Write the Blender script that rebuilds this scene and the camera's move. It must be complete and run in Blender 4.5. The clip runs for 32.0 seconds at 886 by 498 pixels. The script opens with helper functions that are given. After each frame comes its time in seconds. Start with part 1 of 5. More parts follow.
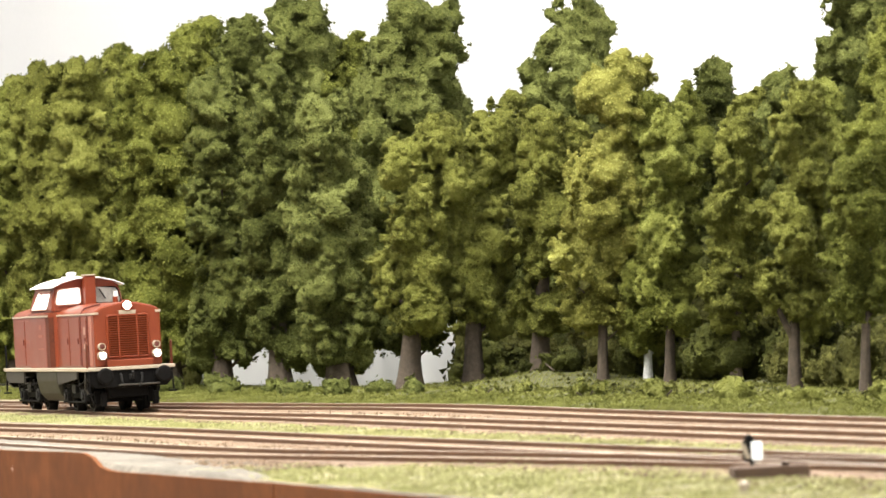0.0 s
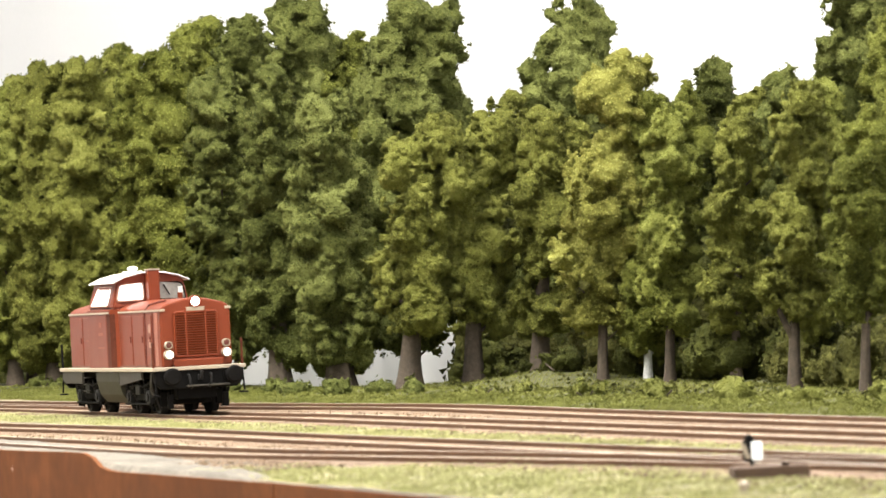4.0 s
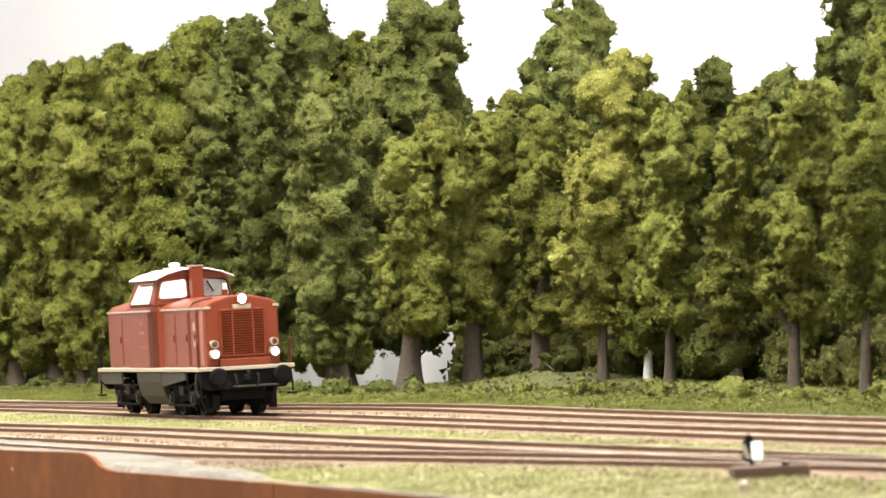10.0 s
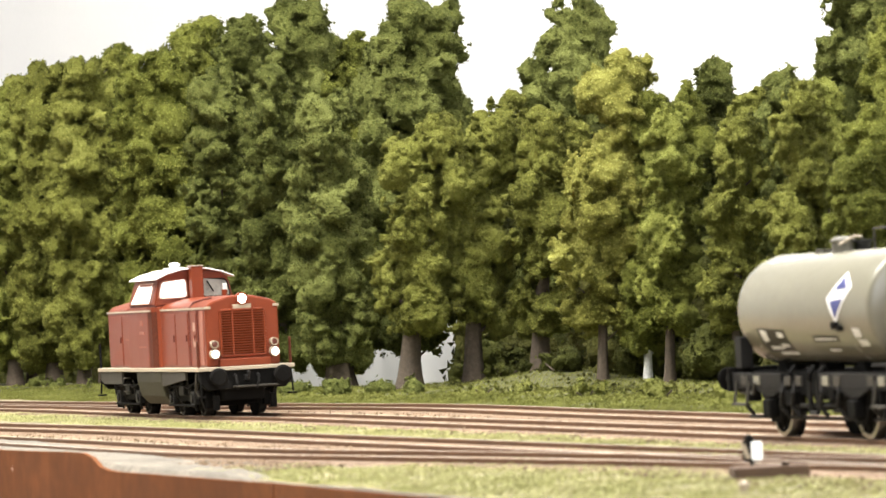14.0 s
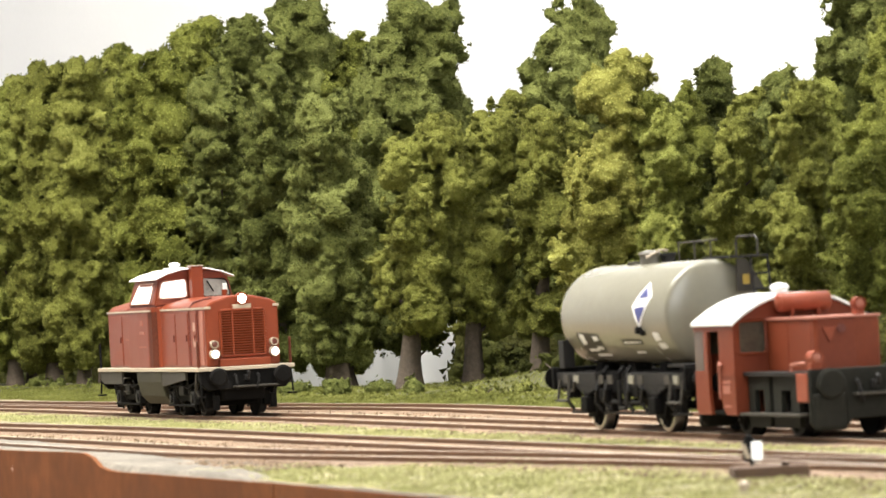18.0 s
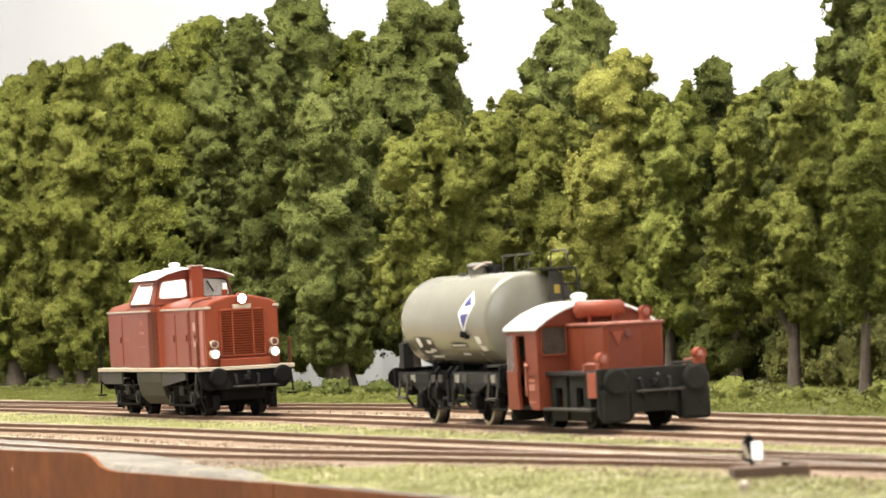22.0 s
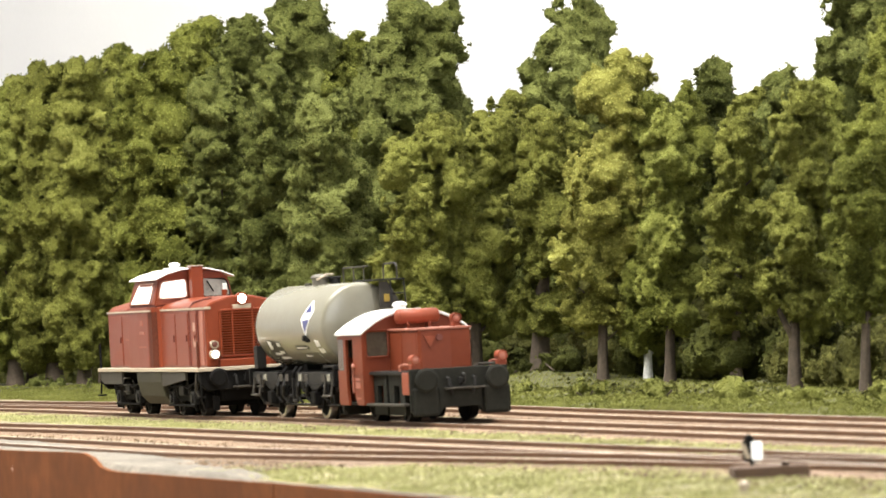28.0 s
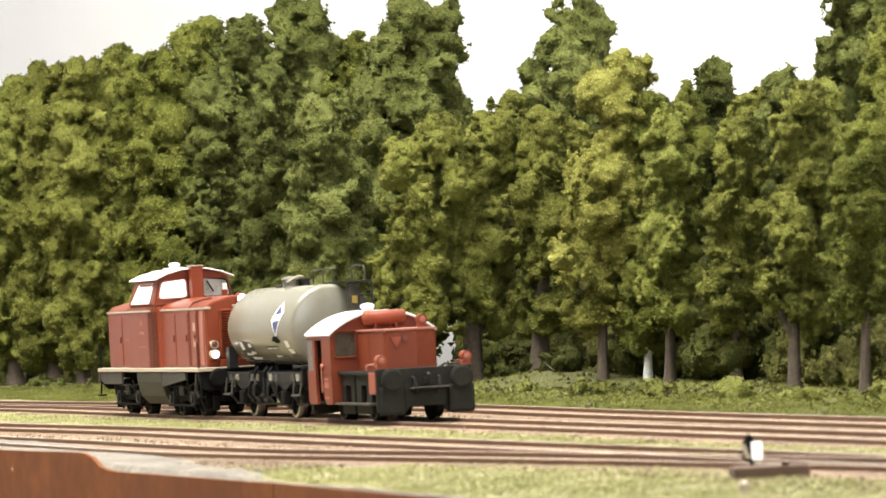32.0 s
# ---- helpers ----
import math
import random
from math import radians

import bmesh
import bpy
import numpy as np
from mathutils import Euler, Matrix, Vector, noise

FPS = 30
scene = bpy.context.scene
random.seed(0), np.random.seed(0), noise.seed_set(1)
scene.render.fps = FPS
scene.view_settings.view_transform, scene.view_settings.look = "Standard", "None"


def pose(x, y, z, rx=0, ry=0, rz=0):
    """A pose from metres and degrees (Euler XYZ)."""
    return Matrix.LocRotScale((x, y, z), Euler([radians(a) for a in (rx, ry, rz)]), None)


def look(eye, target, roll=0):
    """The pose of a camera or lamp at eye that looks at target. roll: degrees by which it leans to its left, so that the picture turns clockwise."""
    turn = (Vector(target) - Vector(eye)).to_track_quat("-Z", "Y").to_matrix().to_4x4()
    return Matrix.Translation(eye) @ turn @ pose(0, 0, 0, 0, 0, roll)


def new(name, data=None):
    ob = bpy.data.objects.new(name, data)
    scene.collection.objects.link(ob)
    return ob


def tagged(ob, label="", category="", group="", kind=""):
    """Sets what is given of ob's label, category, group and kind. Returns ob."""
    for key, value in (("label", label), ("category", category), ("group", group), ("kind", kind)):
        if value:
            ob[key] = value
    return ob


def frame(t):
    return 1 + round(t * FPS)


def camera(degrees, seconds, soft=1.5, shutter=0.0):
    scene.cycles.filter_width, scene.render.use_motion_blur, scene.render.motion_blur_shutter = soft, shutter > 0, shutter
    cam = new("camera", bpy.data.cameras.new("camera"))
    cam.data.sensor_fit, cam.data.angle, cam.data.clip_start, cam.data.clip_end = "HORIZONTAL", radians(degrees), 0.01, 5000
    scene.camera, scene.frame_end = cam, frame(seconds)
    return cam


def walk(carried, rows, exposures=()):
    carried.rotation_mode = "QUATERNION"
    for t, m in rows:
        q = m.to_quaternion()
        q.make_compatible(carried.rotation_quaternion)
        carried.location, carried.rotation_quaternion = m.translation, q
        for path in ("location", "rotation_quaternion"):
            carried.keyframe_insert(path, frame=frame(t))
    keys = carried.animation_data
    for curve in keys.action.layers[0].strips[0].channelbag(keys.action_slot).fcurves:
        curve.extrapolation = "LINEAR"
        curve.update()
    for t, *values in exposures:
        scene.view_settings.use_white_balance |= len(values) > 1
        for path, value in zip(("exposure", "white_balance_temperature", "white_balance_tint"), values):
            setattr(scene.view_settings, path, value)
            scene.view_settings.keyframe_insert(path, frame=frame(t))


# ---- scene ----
# ---- camera and its place ----
cam = camera(11.394, 32.0, soft=1.5)
EYE = Vector((0, 0, 0.0335))
AIM = pose(*EYE, 90.58, 0, 0) @ pose(0, 0, 0, 0, 0, -3.01)
cam.data.dof.use_dof, cam.data.dof.focus_distance, cam.data.dof.aperture_fstop = True, 1.7, 122
walk(cam, [(0.0, AIM), (32.0, AIM)], exposures=[(0.0, 0.06), (12.0, 0.06), (17.0, -0.05), (32.0, -0.05)])

# ---- light: a white-walled room with a broad ceiling lamp and an unseen front fill ----
world = bpy.data.worlds.new("world")
scene.world = world
world.use_nodes = True
world.node_tree.nodes["Background"].inputs[0].default_value = (0.9, 0.95, 1.0, 1)
world.node_tree.nodes["Background"].inputs[1].default_value = 0.4


def area_lamp(name, eye, target, w, h, watts, colour):
    data = bpy.data.lights.new(name, "AREA")
    data.shape, data.size, data.size_y, data.energy, data.color = "RECTANGLE", w, h, watts, colour
    ob = new(name, data)
    ob.matrix_basis = look(eye, target)
    return ob


area_lamp("ceiling_lamp", (-0.42, 1.12, 1.25), (0.0, 1.42, 0.03), 1.3, 0.9, 68, (1, 0.97, 0.905))
# fill lamp added behind the camera; the room has no window opening
area_lamp("front_fill", (0.3, -0.9, 0.6), (0.0, 1.4, 0.06), 1.1, 0.8, 13, (0.95, 0.97, 1.0))

# ---- the plan: s runs along the main track, lat across it, in millimetres ----
MM = 0.001
TURN = radians(-72.008)
START = Vector((0, 1.15827, 0))
ALONG = Vector((math.cos(TURN), math.sin(TURN), 0))
ACROSS = Vector((-math.sin(TURN), math.cos(TURN), 0))


def at(s, lat, z=0.0):
    return START + ALONG * (s * MM) + ACROSS * (lat * MM) + Vector((0, 0, z * MM))


def rail_pose(s, lat=0.0, z=0.0):
    return Matrix.Translation(at(s, lat, z)) @ Matrix.Rotation(TURN, 4, "Z")


# ---- materials ----
def nodes_of(name):
    m = bpy.data.materials.new(name)
    m.use_nodes = True
    t = m.node_tree
    return m, t, t.nodes["Principled BSDF"]


def link(t, a, b):
    t.links.new(a, b)


def noise_node(t, coord, scale, detail=4, rough=0.6):
    n = t.nodes.new("ShaderNodeTexNoise")
    n.inputs["Scale"].default_value, n.inputs["Detail"].default_value, n.inputs["Roughness"].default_value = scale, detail, rough
    link(t, coord, n.inputs["Vector"])
    return n


def ramp_node(t, fac, stops):
    r = t.nodes.new("ShaderNodeValToRGB")
    while len(r.color_ramp.elements) < len(stops):
        r.color_ramp.elements.new(0.5)
    for e, (p, c) in zip(r.color_ramp.elements, stops):
        e.position, e.color = p, (*c, 1)
    link(t, fac, r.inputs["Fac"])
    return r


def shade(c, k):
    return tuple(min(1, v * k) for v in c)


def surface(name, colour, rough=0.5, metal=0.0, vary=0.15, coarse=60, fine=900, bump=0.1, depth=0.0002, worn=None, spread=0.0, spec=0.5):
    """Paint, metal, wood or ground: grain at two scales, faint relief, wear in a second colour, and a lighter or darker tone from piece to piece."""
    m, t, b = nodes_of(name)
    tc = t.nodes.new("ShaderNodeTexCoord")
    a, f = noise_node(t, tc.outputs["Object"], coarse), noise_node(t, tc.outputs["Object"], fine, 3)
    mixf = t.nodes.new("ShaderNodeMath")
    mixf.operation = "ADD"
    link(t, a.outputs["Fac"], mixf.inputs[0])
    link(t, f.outputs["Fac"], mixf.inputs[1])
    half = t.nodes.new("ShaderNodeMath")
    half.operation = "MULTIPLY"
    half.inputs[1].default_value = 0.5
    link(t, mixf.outputs[0], half.inputs[0])
    stops = [(0.3, shade(colour, 1 - vary)), (0.5, colour), (0.7, shade(colour, 1 + vary))]
    if worn:
        stops = [(0.3, shade(colour, 1 - vary)), (0.5, colour), (0.62, shade(colour, 1 + vary)), (0.7, worn)]
    r = ramp_node(t, half.outputs[0], stops)
    out = r.outputs["Color"]
    if spread:
        info = t.nodes.new("ShaderNodeObjectInfo")
        rr = t.nodes.new("ShaderNodeMapRange")
        rr.inputs["To Min"].default_value, rr.inputs["To Max"].default_value = 1 - spread, 1 + spread
        link(t, info.outputs["Random"], rr.inputs["Value"])
        hsv = t.nodes.new("ShaderNodeHueSaturation")
        link(t, rr.outputs[0], hsv.inputs["Value"])
        link(t, out, hsv.inputs["Color"])
        out = hsv.outputs["Color"]
    link(t, out, b.inputs["Base Color"])
    b.inputs["Metallic"].default_value = metal
    b.inputs["Specular IOR Level"].default_value = spec
    mr = t.nodes.new("ShaderNodeMapRange")
    mr.inputs["To Min"].default_value, mr.inputs["To Max"].default_value = max(0.02, rough - 0.1), min(1, rough + 0.1)
    link(t, a.outputs["Fac"], mr.inputs["Value"])
    link(t, mr.outputs[0], b.inputs["Roughness"])
    if bump:
        bp = t.nodes.new("ShaderNodeBump")
        bp.inputs["Strength"].default_value, bp.inputs["Distance"].default_value = bump, depth
        link(t, f.outputs["Fac"], bp.inputs["Height"])
        link(t, bp.outputs[0], b.inputs["Normal"])
    return m


def glowing(name, colour, power):
    m, t, b = nodes_of(name)
    b.inputs["Base Color"].default_value = (*colour, 1)
    b.inputs["Emission Color"].default_value = (*colour, 1)
    b.inputs["Emission Strength"].default_value = power
    return m


def leafy(name, dark, mid, light, tint=0.0):
    """Flock foliage: each flake its own tone, whole clumps drifting in hue."""
    m, t, b = nodes_of(name)
    geo, tc = t.nodes.new("ShaderNodeNewGeometry"), t.nodes.new("ShaderNodeTexCoord")
    n = noise_node(t, tc.outputs["Object"], 45, 3)
    add = t.nodes.new("ShaderNodeMath")
    add.operation = "MULTIPLY_ADD"
    add.inputs[1].default_value, add.inputs[2].default_value = 0.3, -0.15
    link(t, geo.outputs["Random Per Island"], add.inputs[0])
    s = t.nodes.new("ShaderNodeMath")
    s.operation = "ADD"
    link(t, add.outputs[0], s.inputs[0])
    link(t, n.outputs["Fac"], s.inputs[1])
    # fine noise lifts the bump and darkens its hollows: crevice shade in the colour
    g = noise_node(t, tc.outputs["Object"], 760, 4, 0.7)
    w = t.nodes.new("ShaderNodeMath")
    w.operation = "MULTIPLY_ADD"
    w.inputs[1].default_value = 0.5
    link(t, g.outputs["Fac"], w.inputs[0])
    link(t, s.outputs[0], w.inputs[2])
    s = t.nodes.new("ShaderNodeMath")
    s.operation = "SUBTRACT"
    s.inputs[1].default_value = 0.25
    link(t, w.outputs[0], s.inputs[0])
    r = ramp_node(t, s.outputs[0], [(0.25, dark), (0.5, mid), (0.75, light)])
    link(t, r.outputs["Color"], b.inputs["Base Color"])
    b.inputs["Roughness"].default_value = 0.85
    b.inputs["Specular IOR Level"].default_value = 0.15
    bp = t.nodes.new("ShaderNodeBump")
    bp.inputs["Strength"].default_value, bp.inputs["Distance"].default_value = 1.0, 0.004
    link(t, g.outputs["Fac"], bp.inputs["Height"])
    link(t, bp.outputs[0], b.inputs["Normal"])
    return m


GREEN = leafy("foliage_green", (0.087, 0.097, 0.014), (0.207, 0.224, 0.040), (0.362, 0.386, 0.092))
DARK_GREEN = leafy("foliage_dark_green", (0.062, 0.072, 0.013), (0.146, 0.164, 0.039), (0.261, 0.286, 0.080))
OLIVE = leafy("foliage_olive", (0.101, 0.105, 0.018), (0.232, 0.242, 0.048), (0.392, 0.400, 0.098))
YELLOW = leafy("foliage_yellow", (0.174, 0.172, 0.032), (0.392, 0.382, 0.086), (0.600, 0.600, 0.173))
# darker copy of the green: shade between the crowns put into the colour
SHADE_GREEN = leafy("foliage_shaded_green", (0.040, 0.045, 0.008), (0.081, 0.088, 0.017), (0.130, 0.138, 0.030))
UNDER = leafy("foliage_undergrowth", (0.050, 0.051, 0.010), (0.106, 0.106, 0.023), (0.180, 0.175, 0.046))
VERGE = leafy("foliage_verge", (0.122, 0.136, 0.025), (0.234, 0.244, 0.053), (0.343, 0.355, 0.100))
TURF = leafy("turf_fibres", (0.37, 0.38, 0.13), (0.6, 0.6, 0.25), (0.79, 0.75, 0.43))
BARK = surface("bark", (0.088, 0.066, 0.046), 0.9, vary=0.4, coarse=120, fine=700, bump=0.6, depth=0.0006)
BIRCH = surface("pale_bark", (0.62, 0.62, 0.6), 0.8, vary=0.3, coarse=150, fine=700, bump=0.4)
SOIL = surface("ground_cover", (0.235, 0.2, 0.115), 0.95, vary=0.5, coarse=25, fine=500, bump=0.7, depth=0.0008, worn=(0.27, 0.215, 0.15))
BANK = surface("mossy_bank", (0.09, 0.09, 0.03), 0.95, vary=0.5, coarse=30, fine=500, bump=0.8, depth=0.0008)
BALLAST = surface("ballast", (0.22, 0.152, 0.098), 0.95, vary=0.45, coarse=70, fine=900, bump=0.8, depth=0.0006, worn=(0.33, 0.25, 0.165))
PLASTER = surface("plaster", (0.18, 0.158, 0.128), 0.95, vary=0.4, coarse=55, fine=500, bump=0.9, depth=0.0009, worn=(0.24, 0.215, 0.18))
BOARD = surface("fascia_paint", (0.158, 0.055, 0.018), 0.75, spec=0.12, vary=0.3, coarse=18, fine=130, bump=0.08, worn=(0.2, 0.08, 0.034))
WALL = surface("wall_paint", (0.86, 0.86, 0.87), 0.9, vary=0.02, coarse=6, fine=300, bump=0.05)
ROOM = surface("room_paint", (0.8, 0.8, 0.8), 0.9, vary=0.03, coarse=6, fine=300, bump=0.05)
CARPET = surface("floor_covering", (0.35, 0.33, 0.3), 0.9, vary=0.1, coarse=10, fine=300)
SLEEPER = surface("sleeper_brown", (0.2, 0.13, 0.08), 0.85, vary=0.3, coarse=200, fine=1500, bump=0.3, spread=0.3)
WOOD = surface("dark_wood", (0.1, 0.06, 0.038), 0.8, vary=0.3, coarse=200, fine=1500, bump=0.3)
RAIL_RUST = surface("rail_rust", (0.19, 0.108, 0.064), 0.7, 0.2, vary=0.25, coarse=80, fine=900)
RAIL_TOP = surface("rail_head", (0.72, 0.62, 0.52), 0.35, 0.9, vary=0.1, coarse=80, fine=900, bump=0)
RED = surface("loco_red", (0.198, 0.0385, 0.0135), 0.36, spec=0.28, vary=0.08, coarse=70, fine=600, bump=0.03)
KRED = surface("shunter_red", (0.172, 0.036, 0.014), 0.45, spec=0.25, vary=0.12, coarse=90, fine=600, bump=0.04)
CREAM = surface("cream_paint", (0.45, 0.375, 0.28), 0.5, vary=0.08)
ROOFW = surface("roof_white", (0.78, 0.78, 0.76), 0.45, vary=0.06, coarse=90, fine=500)
BLACK = surface("underframe_black", (0.008, 0.0075, 0.007), 0.7, vary=0.3, coarse=150, fine=900, bump=0.1, spec=0.07)
GREY = surface("underframe_grey", (0.058, 0.052, 0.043), 0.6, spec=0.2, vary=0.2, coarse=120, fine=900)
TANKG = surface("tank_grey", (0.22, 0.208, 0.156), 0.25, spec=0.7, vary=0.06, coarse=50, fine=600, bump=0.02)
STEEL = surface("tyre_steel", (0.42, 0.4, 0.37), 0.3, 1.0, vary=0.1, bump=0)
WHITE = surface("white_marking", (0.8, 0.8, 0.78), 0.5, vary=0.05)
BLUE = surface("blue_marking", (0.06, 0.07, 0.22), 0.5, vary=0.1)
IRON = surface("worn_iron", (0.018, 0.017, 0.016), 0.55, vary=0.35, coarse=150, fine=900, bump=0.1, spec=0.16)
DARKRED = surface("shadowed_red", (0.13, 0.03, 0.02), 0.6, vary=0.15)
GAPRED = surface("shaded_gap_red", (0.11, 0.028, 0.014), 0.8, vary=0.2, spec=0.1)
SOOT = surface("sooty_green_black", (0.019, 0.019, 0.015), 0.65, vary=0.35, coarse=150, fine=900, bump=0.1, spec=0.12)
PINKW = surface("faded_plate", (0.5, 0.3, 0.23), 0.55, vary=0.15)
BROWNRED = surface("brown_red", (0.1, 0.026, 0.013), 0.5, spec=0.2, vary=0.35, coarse=140, fine=900)
PALERED = surface("faded_red", (0.34, 0.125, 0.085), 0.55, vary=0.15)
KREDL = surface("shunter_light_red", (0.25, 0.06, 0.03), 0.45, spec=0.25, vary=0.12)
TANKDARK = surface("grimy_tank_grey", (0.13, 0.12, 0.095), 0.5, vary=0.25, coarse=120, fine=900)
TANKDIRT = surface("weathered_olive_grey", (0.045, 0.041, 0.028), 0.6, spec=0.2, vary=0.2, coarse=120, fine=900)
SIGNY = surface("sign_yellow", (0.4, 0.27, 0.04), 0.5, vary=0.1)
BROWNGLASS = surface("brown_glazing", (0.10, 0.07, 0.05), 0.25, vary=0.2)
DARKGLASS = surface("dark_glazing", (0.07, 0.062, 0.045), 0.12, vary=0.5, coarse=250, bump=0)
GLASS = surface("grey_glazing", (0.28, 0.27, 0.24), 0.15, vary=0.3, coarse=300, bump=0)
LAMP_ON = glowing("lit_lamp", (1, 0.97, 0.92), 6)
BRIGHTENED_WHITE = glowing("brightened_white_panel", (0.9, 0.9, 0.88), 0.6)
CABLIT = glowing("lit_cab_window", (1, 0.98, 0.95), 1.2)


# ---- mesh helpers ----
def part(name, bm, material, parent=None, label="", smooth=False):
    """Links a bmesh, drawn in millimetres, as one mesh object."""
    bmesh.ops.scale(bm, vec=(MM, MM, MM), verts=bm.verts)
    me = bpy.data.meshes.new(name)
    bm.to_mesh(me)
    bm.free()
    if smooth:
        me.shade_smooth()
    me.materials.append(material)
    ob = new(name, me)
    ob.parent = parent
    if label:
        tagged(ob, label)
    return ob


def share(name, me, parent, m):
    ob = new(name, me)
    ob.parent = parent
    ob.matrix_basis = m
    return ob


def thing(name, m, label, category, group="", kind=""):
    ob = new(name)
    ob.empty_display_size = 0.01
    ob.matrix_basis = m
    return tagged(ob, label, category, group, kind)


def box(bm, x0, x1, y0, y1, z0, z1, bev=0.0):
    r = bmesh.ops.create_cube(bm, size=1)
    vs = r["verts"]
    bmesh.ops.scale(bm, vec=(x1 - x0, y1 - y0, z1 - z0), verts=vs)
    bmesh.ops.translate(bm, vec=((x0 + x1) / 2, (y0 + y1) / 2, (z0 + z1) / 2), verts=vs)
    if bev:
        es = list({e for v in vs for e in v.link_edges})
        bmesh.ops.bevel(bm, geom=es, offset=bev, segments=2, affect="EDGES", profile=0.5)
    return bm


def rod(bm, a, b, r, seg=10, r2=None):
    a, b = Vector(a), Vector(b)
    d = b - a
    made = bmesh.ops.create_cone(bm, cap_ends=True, segments=seg, radius1=r, radius2=r if r2 is None else r2, depth=d.length)
    m = Matrix.Translation((a + b) / 2) @ d.to_track_quat("Z", "Y").to_matrix().to_4x4()
    bmesh.ops.transform(bm, matrix=m, verts=made["verts"])
    return bm


def ball(bm, c, r, seg=12, squash=(1, 1, 1)):
    made = bmesh.ops.create_uvsphere(bm, u_segments=seg, v_segments=max(4, seg // 2), radius=r)
    bmesh.ops.scale(bm, vec=squash, verts=made["verts"])
    bmesh.ops.translate(bm, vec=c, verts=made["verts"])
    return bm


def prism(bm, outline, axis, lo, hi, bev=0.0):
    """Extrudes an outline along an axis from lo to hi. The outline is in the other two axes, in xyz order."""
    def put(p, w):
        q = list(p)
        q.insert(axis, w)
        return q
    a = [bm.verts.new(put(p, lo)) for p in outline]
    b = [bm.verts.new(put(p, hi)) for p in outline]
    faces = [bm.faces.new(a), bm.faces.new(b[::-1])]
    n = len(outline)
    for i in range(n):
        faces.append(bm.faces.new((a[i], b[i], b[(i + 1) % n], a[(i + 1) % n])))
    bmesh.ops.recalc_face_normals(bm, faces=faces)
    if bev:
        es = list({e for f in faces for e in f.edges})
        bmesh.ops.bevel(bm, geom=es, offset=bev, segments=2, affect="EDGES", profile=0.5)
    return bm


def bent(bm, pts, r, seg=6):
    for a, b in zip(pts, pts[1:]):
        rod(bm, a, b, r, seg)
    for p in pts[1:-1]:
        ball(bm, p, r, 6)
    return bm


def fresh():
    return bmesh.new()


# ---- the room ----
def wall(name, a, b, z0, z1, thick, paint, label):
    """An upright wall from a to b, its near face on that line."""
    a, b = Vector(a), Vector(b)
    d = (b - a).normalized()
    n = Vector((-d.y, d.x))
    bm = fresh()
    c = [a, b, b + n * thick, a + n * thick]
    prism(bm, [(p.x * 1000, p.y * 1000) for p in c], 2, z0 * 1000, z1 * 1000)
    return tagged(part(name, bm, paint), label, "wall", kind="structure")


wp, wq = at(-1900, 262).xy, at(900, 262).xy
wall("wall_back", wp, wq, -1.0, 1.5, 0.1, WALL, "plain white painted wall behind the layout")
for name, a, b in (("wall_south", (-2.2, -1.5), (1.6, -1.5)), ("wall_east", (1.6, -1.5), (1.6, 3.4)), ("wall_west", (-2.2, 3.4), (-2.2, -1.5)), ("wall_north", (1.6, 3.4), (-2.2, 3.4))):
    A, B = Vector(a), Vector(b)
    wall(name, B, A, -1.0, 1.5, 0.1, ROOM, "plain white painted wall of the room")
bm = fresh()
box(bm, -2300, 1700, -1600, 3500, -1050, -1000)
tagged(part("floor", bm, CARPET), "plain grey room floor below the layout", "floor", kind="structure")
bm = fresh()
box(bm, -2300, 1700, -1600, 3500, 1500, 1550)
tagged(part("ceiling", bm, WALL), "plain white ceiling", "ceiling", kind="structure")


# ---- ground ----
def ground_height(s, lat):
    z = -1.55 + 0.25 * noise.noise(Vector((s * 0.03, lat * 0.03, 0))) + 0.2 * noise.noise(Vector((s * 0.15, lat * 0.15, 3)))
    if lat > 60:
        z += min(1, (lat - 60) / 30) * (1.0 + 1.0 * noise.noise(Vector((s * 0.02, lat * 0.02, 8))))
    z += 5.2 * math.exp(-((s + 395) / 60) ** 2 - ((lat - 166) / 26) ** 2)
    if lat > 128 and s < -470:
        z -= 16 * min(1, (lat - 128) / 70) * min(1, (-470 - s) / 60)
    if lat < -100 and s < 140:
        z += min(1, (140 - s) / 30) * (-100 - lat) / 21 * 1.2
    return z


def sheet(name, s0, s1, l0, l1, ds, dl, material, lift=0.0, label="", category="", kind="structure"):
    ns, nl = int((s1 - s0) / ds) + 1, int((l1 - l0) / dl) + 1
    vs, fs = [], []
    for i in range(ns):
        for j in range(nl):
            s, l = s0 + (s1 - s0) * i / (ns - 1), l0 + (l1 - l0) * j / (nl - 1)
            vs.append(at(s, l, ground_height(s, l) + lift))
    for i in range(ns - 1):
        for j in range(nl - 1):
            k = i * nl + j
            fs.append((k, k + nl, k + nl + 1, k + 1))
    me = bpy.data.meshes.new(name)
    me.from_pydata(vs, [], fs)
    me.shade_smooth()
    me.materials.append(material)
    return tagged(new(name, me), label, category, kind=kind)


sheet("ground", -1500, 800, -122, 262, 8, 4, SOIL, 0, "layout ground of sandy soil and turf", "ground")
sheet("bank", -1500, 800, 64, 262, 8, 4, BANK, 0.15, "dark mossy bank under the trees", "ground")


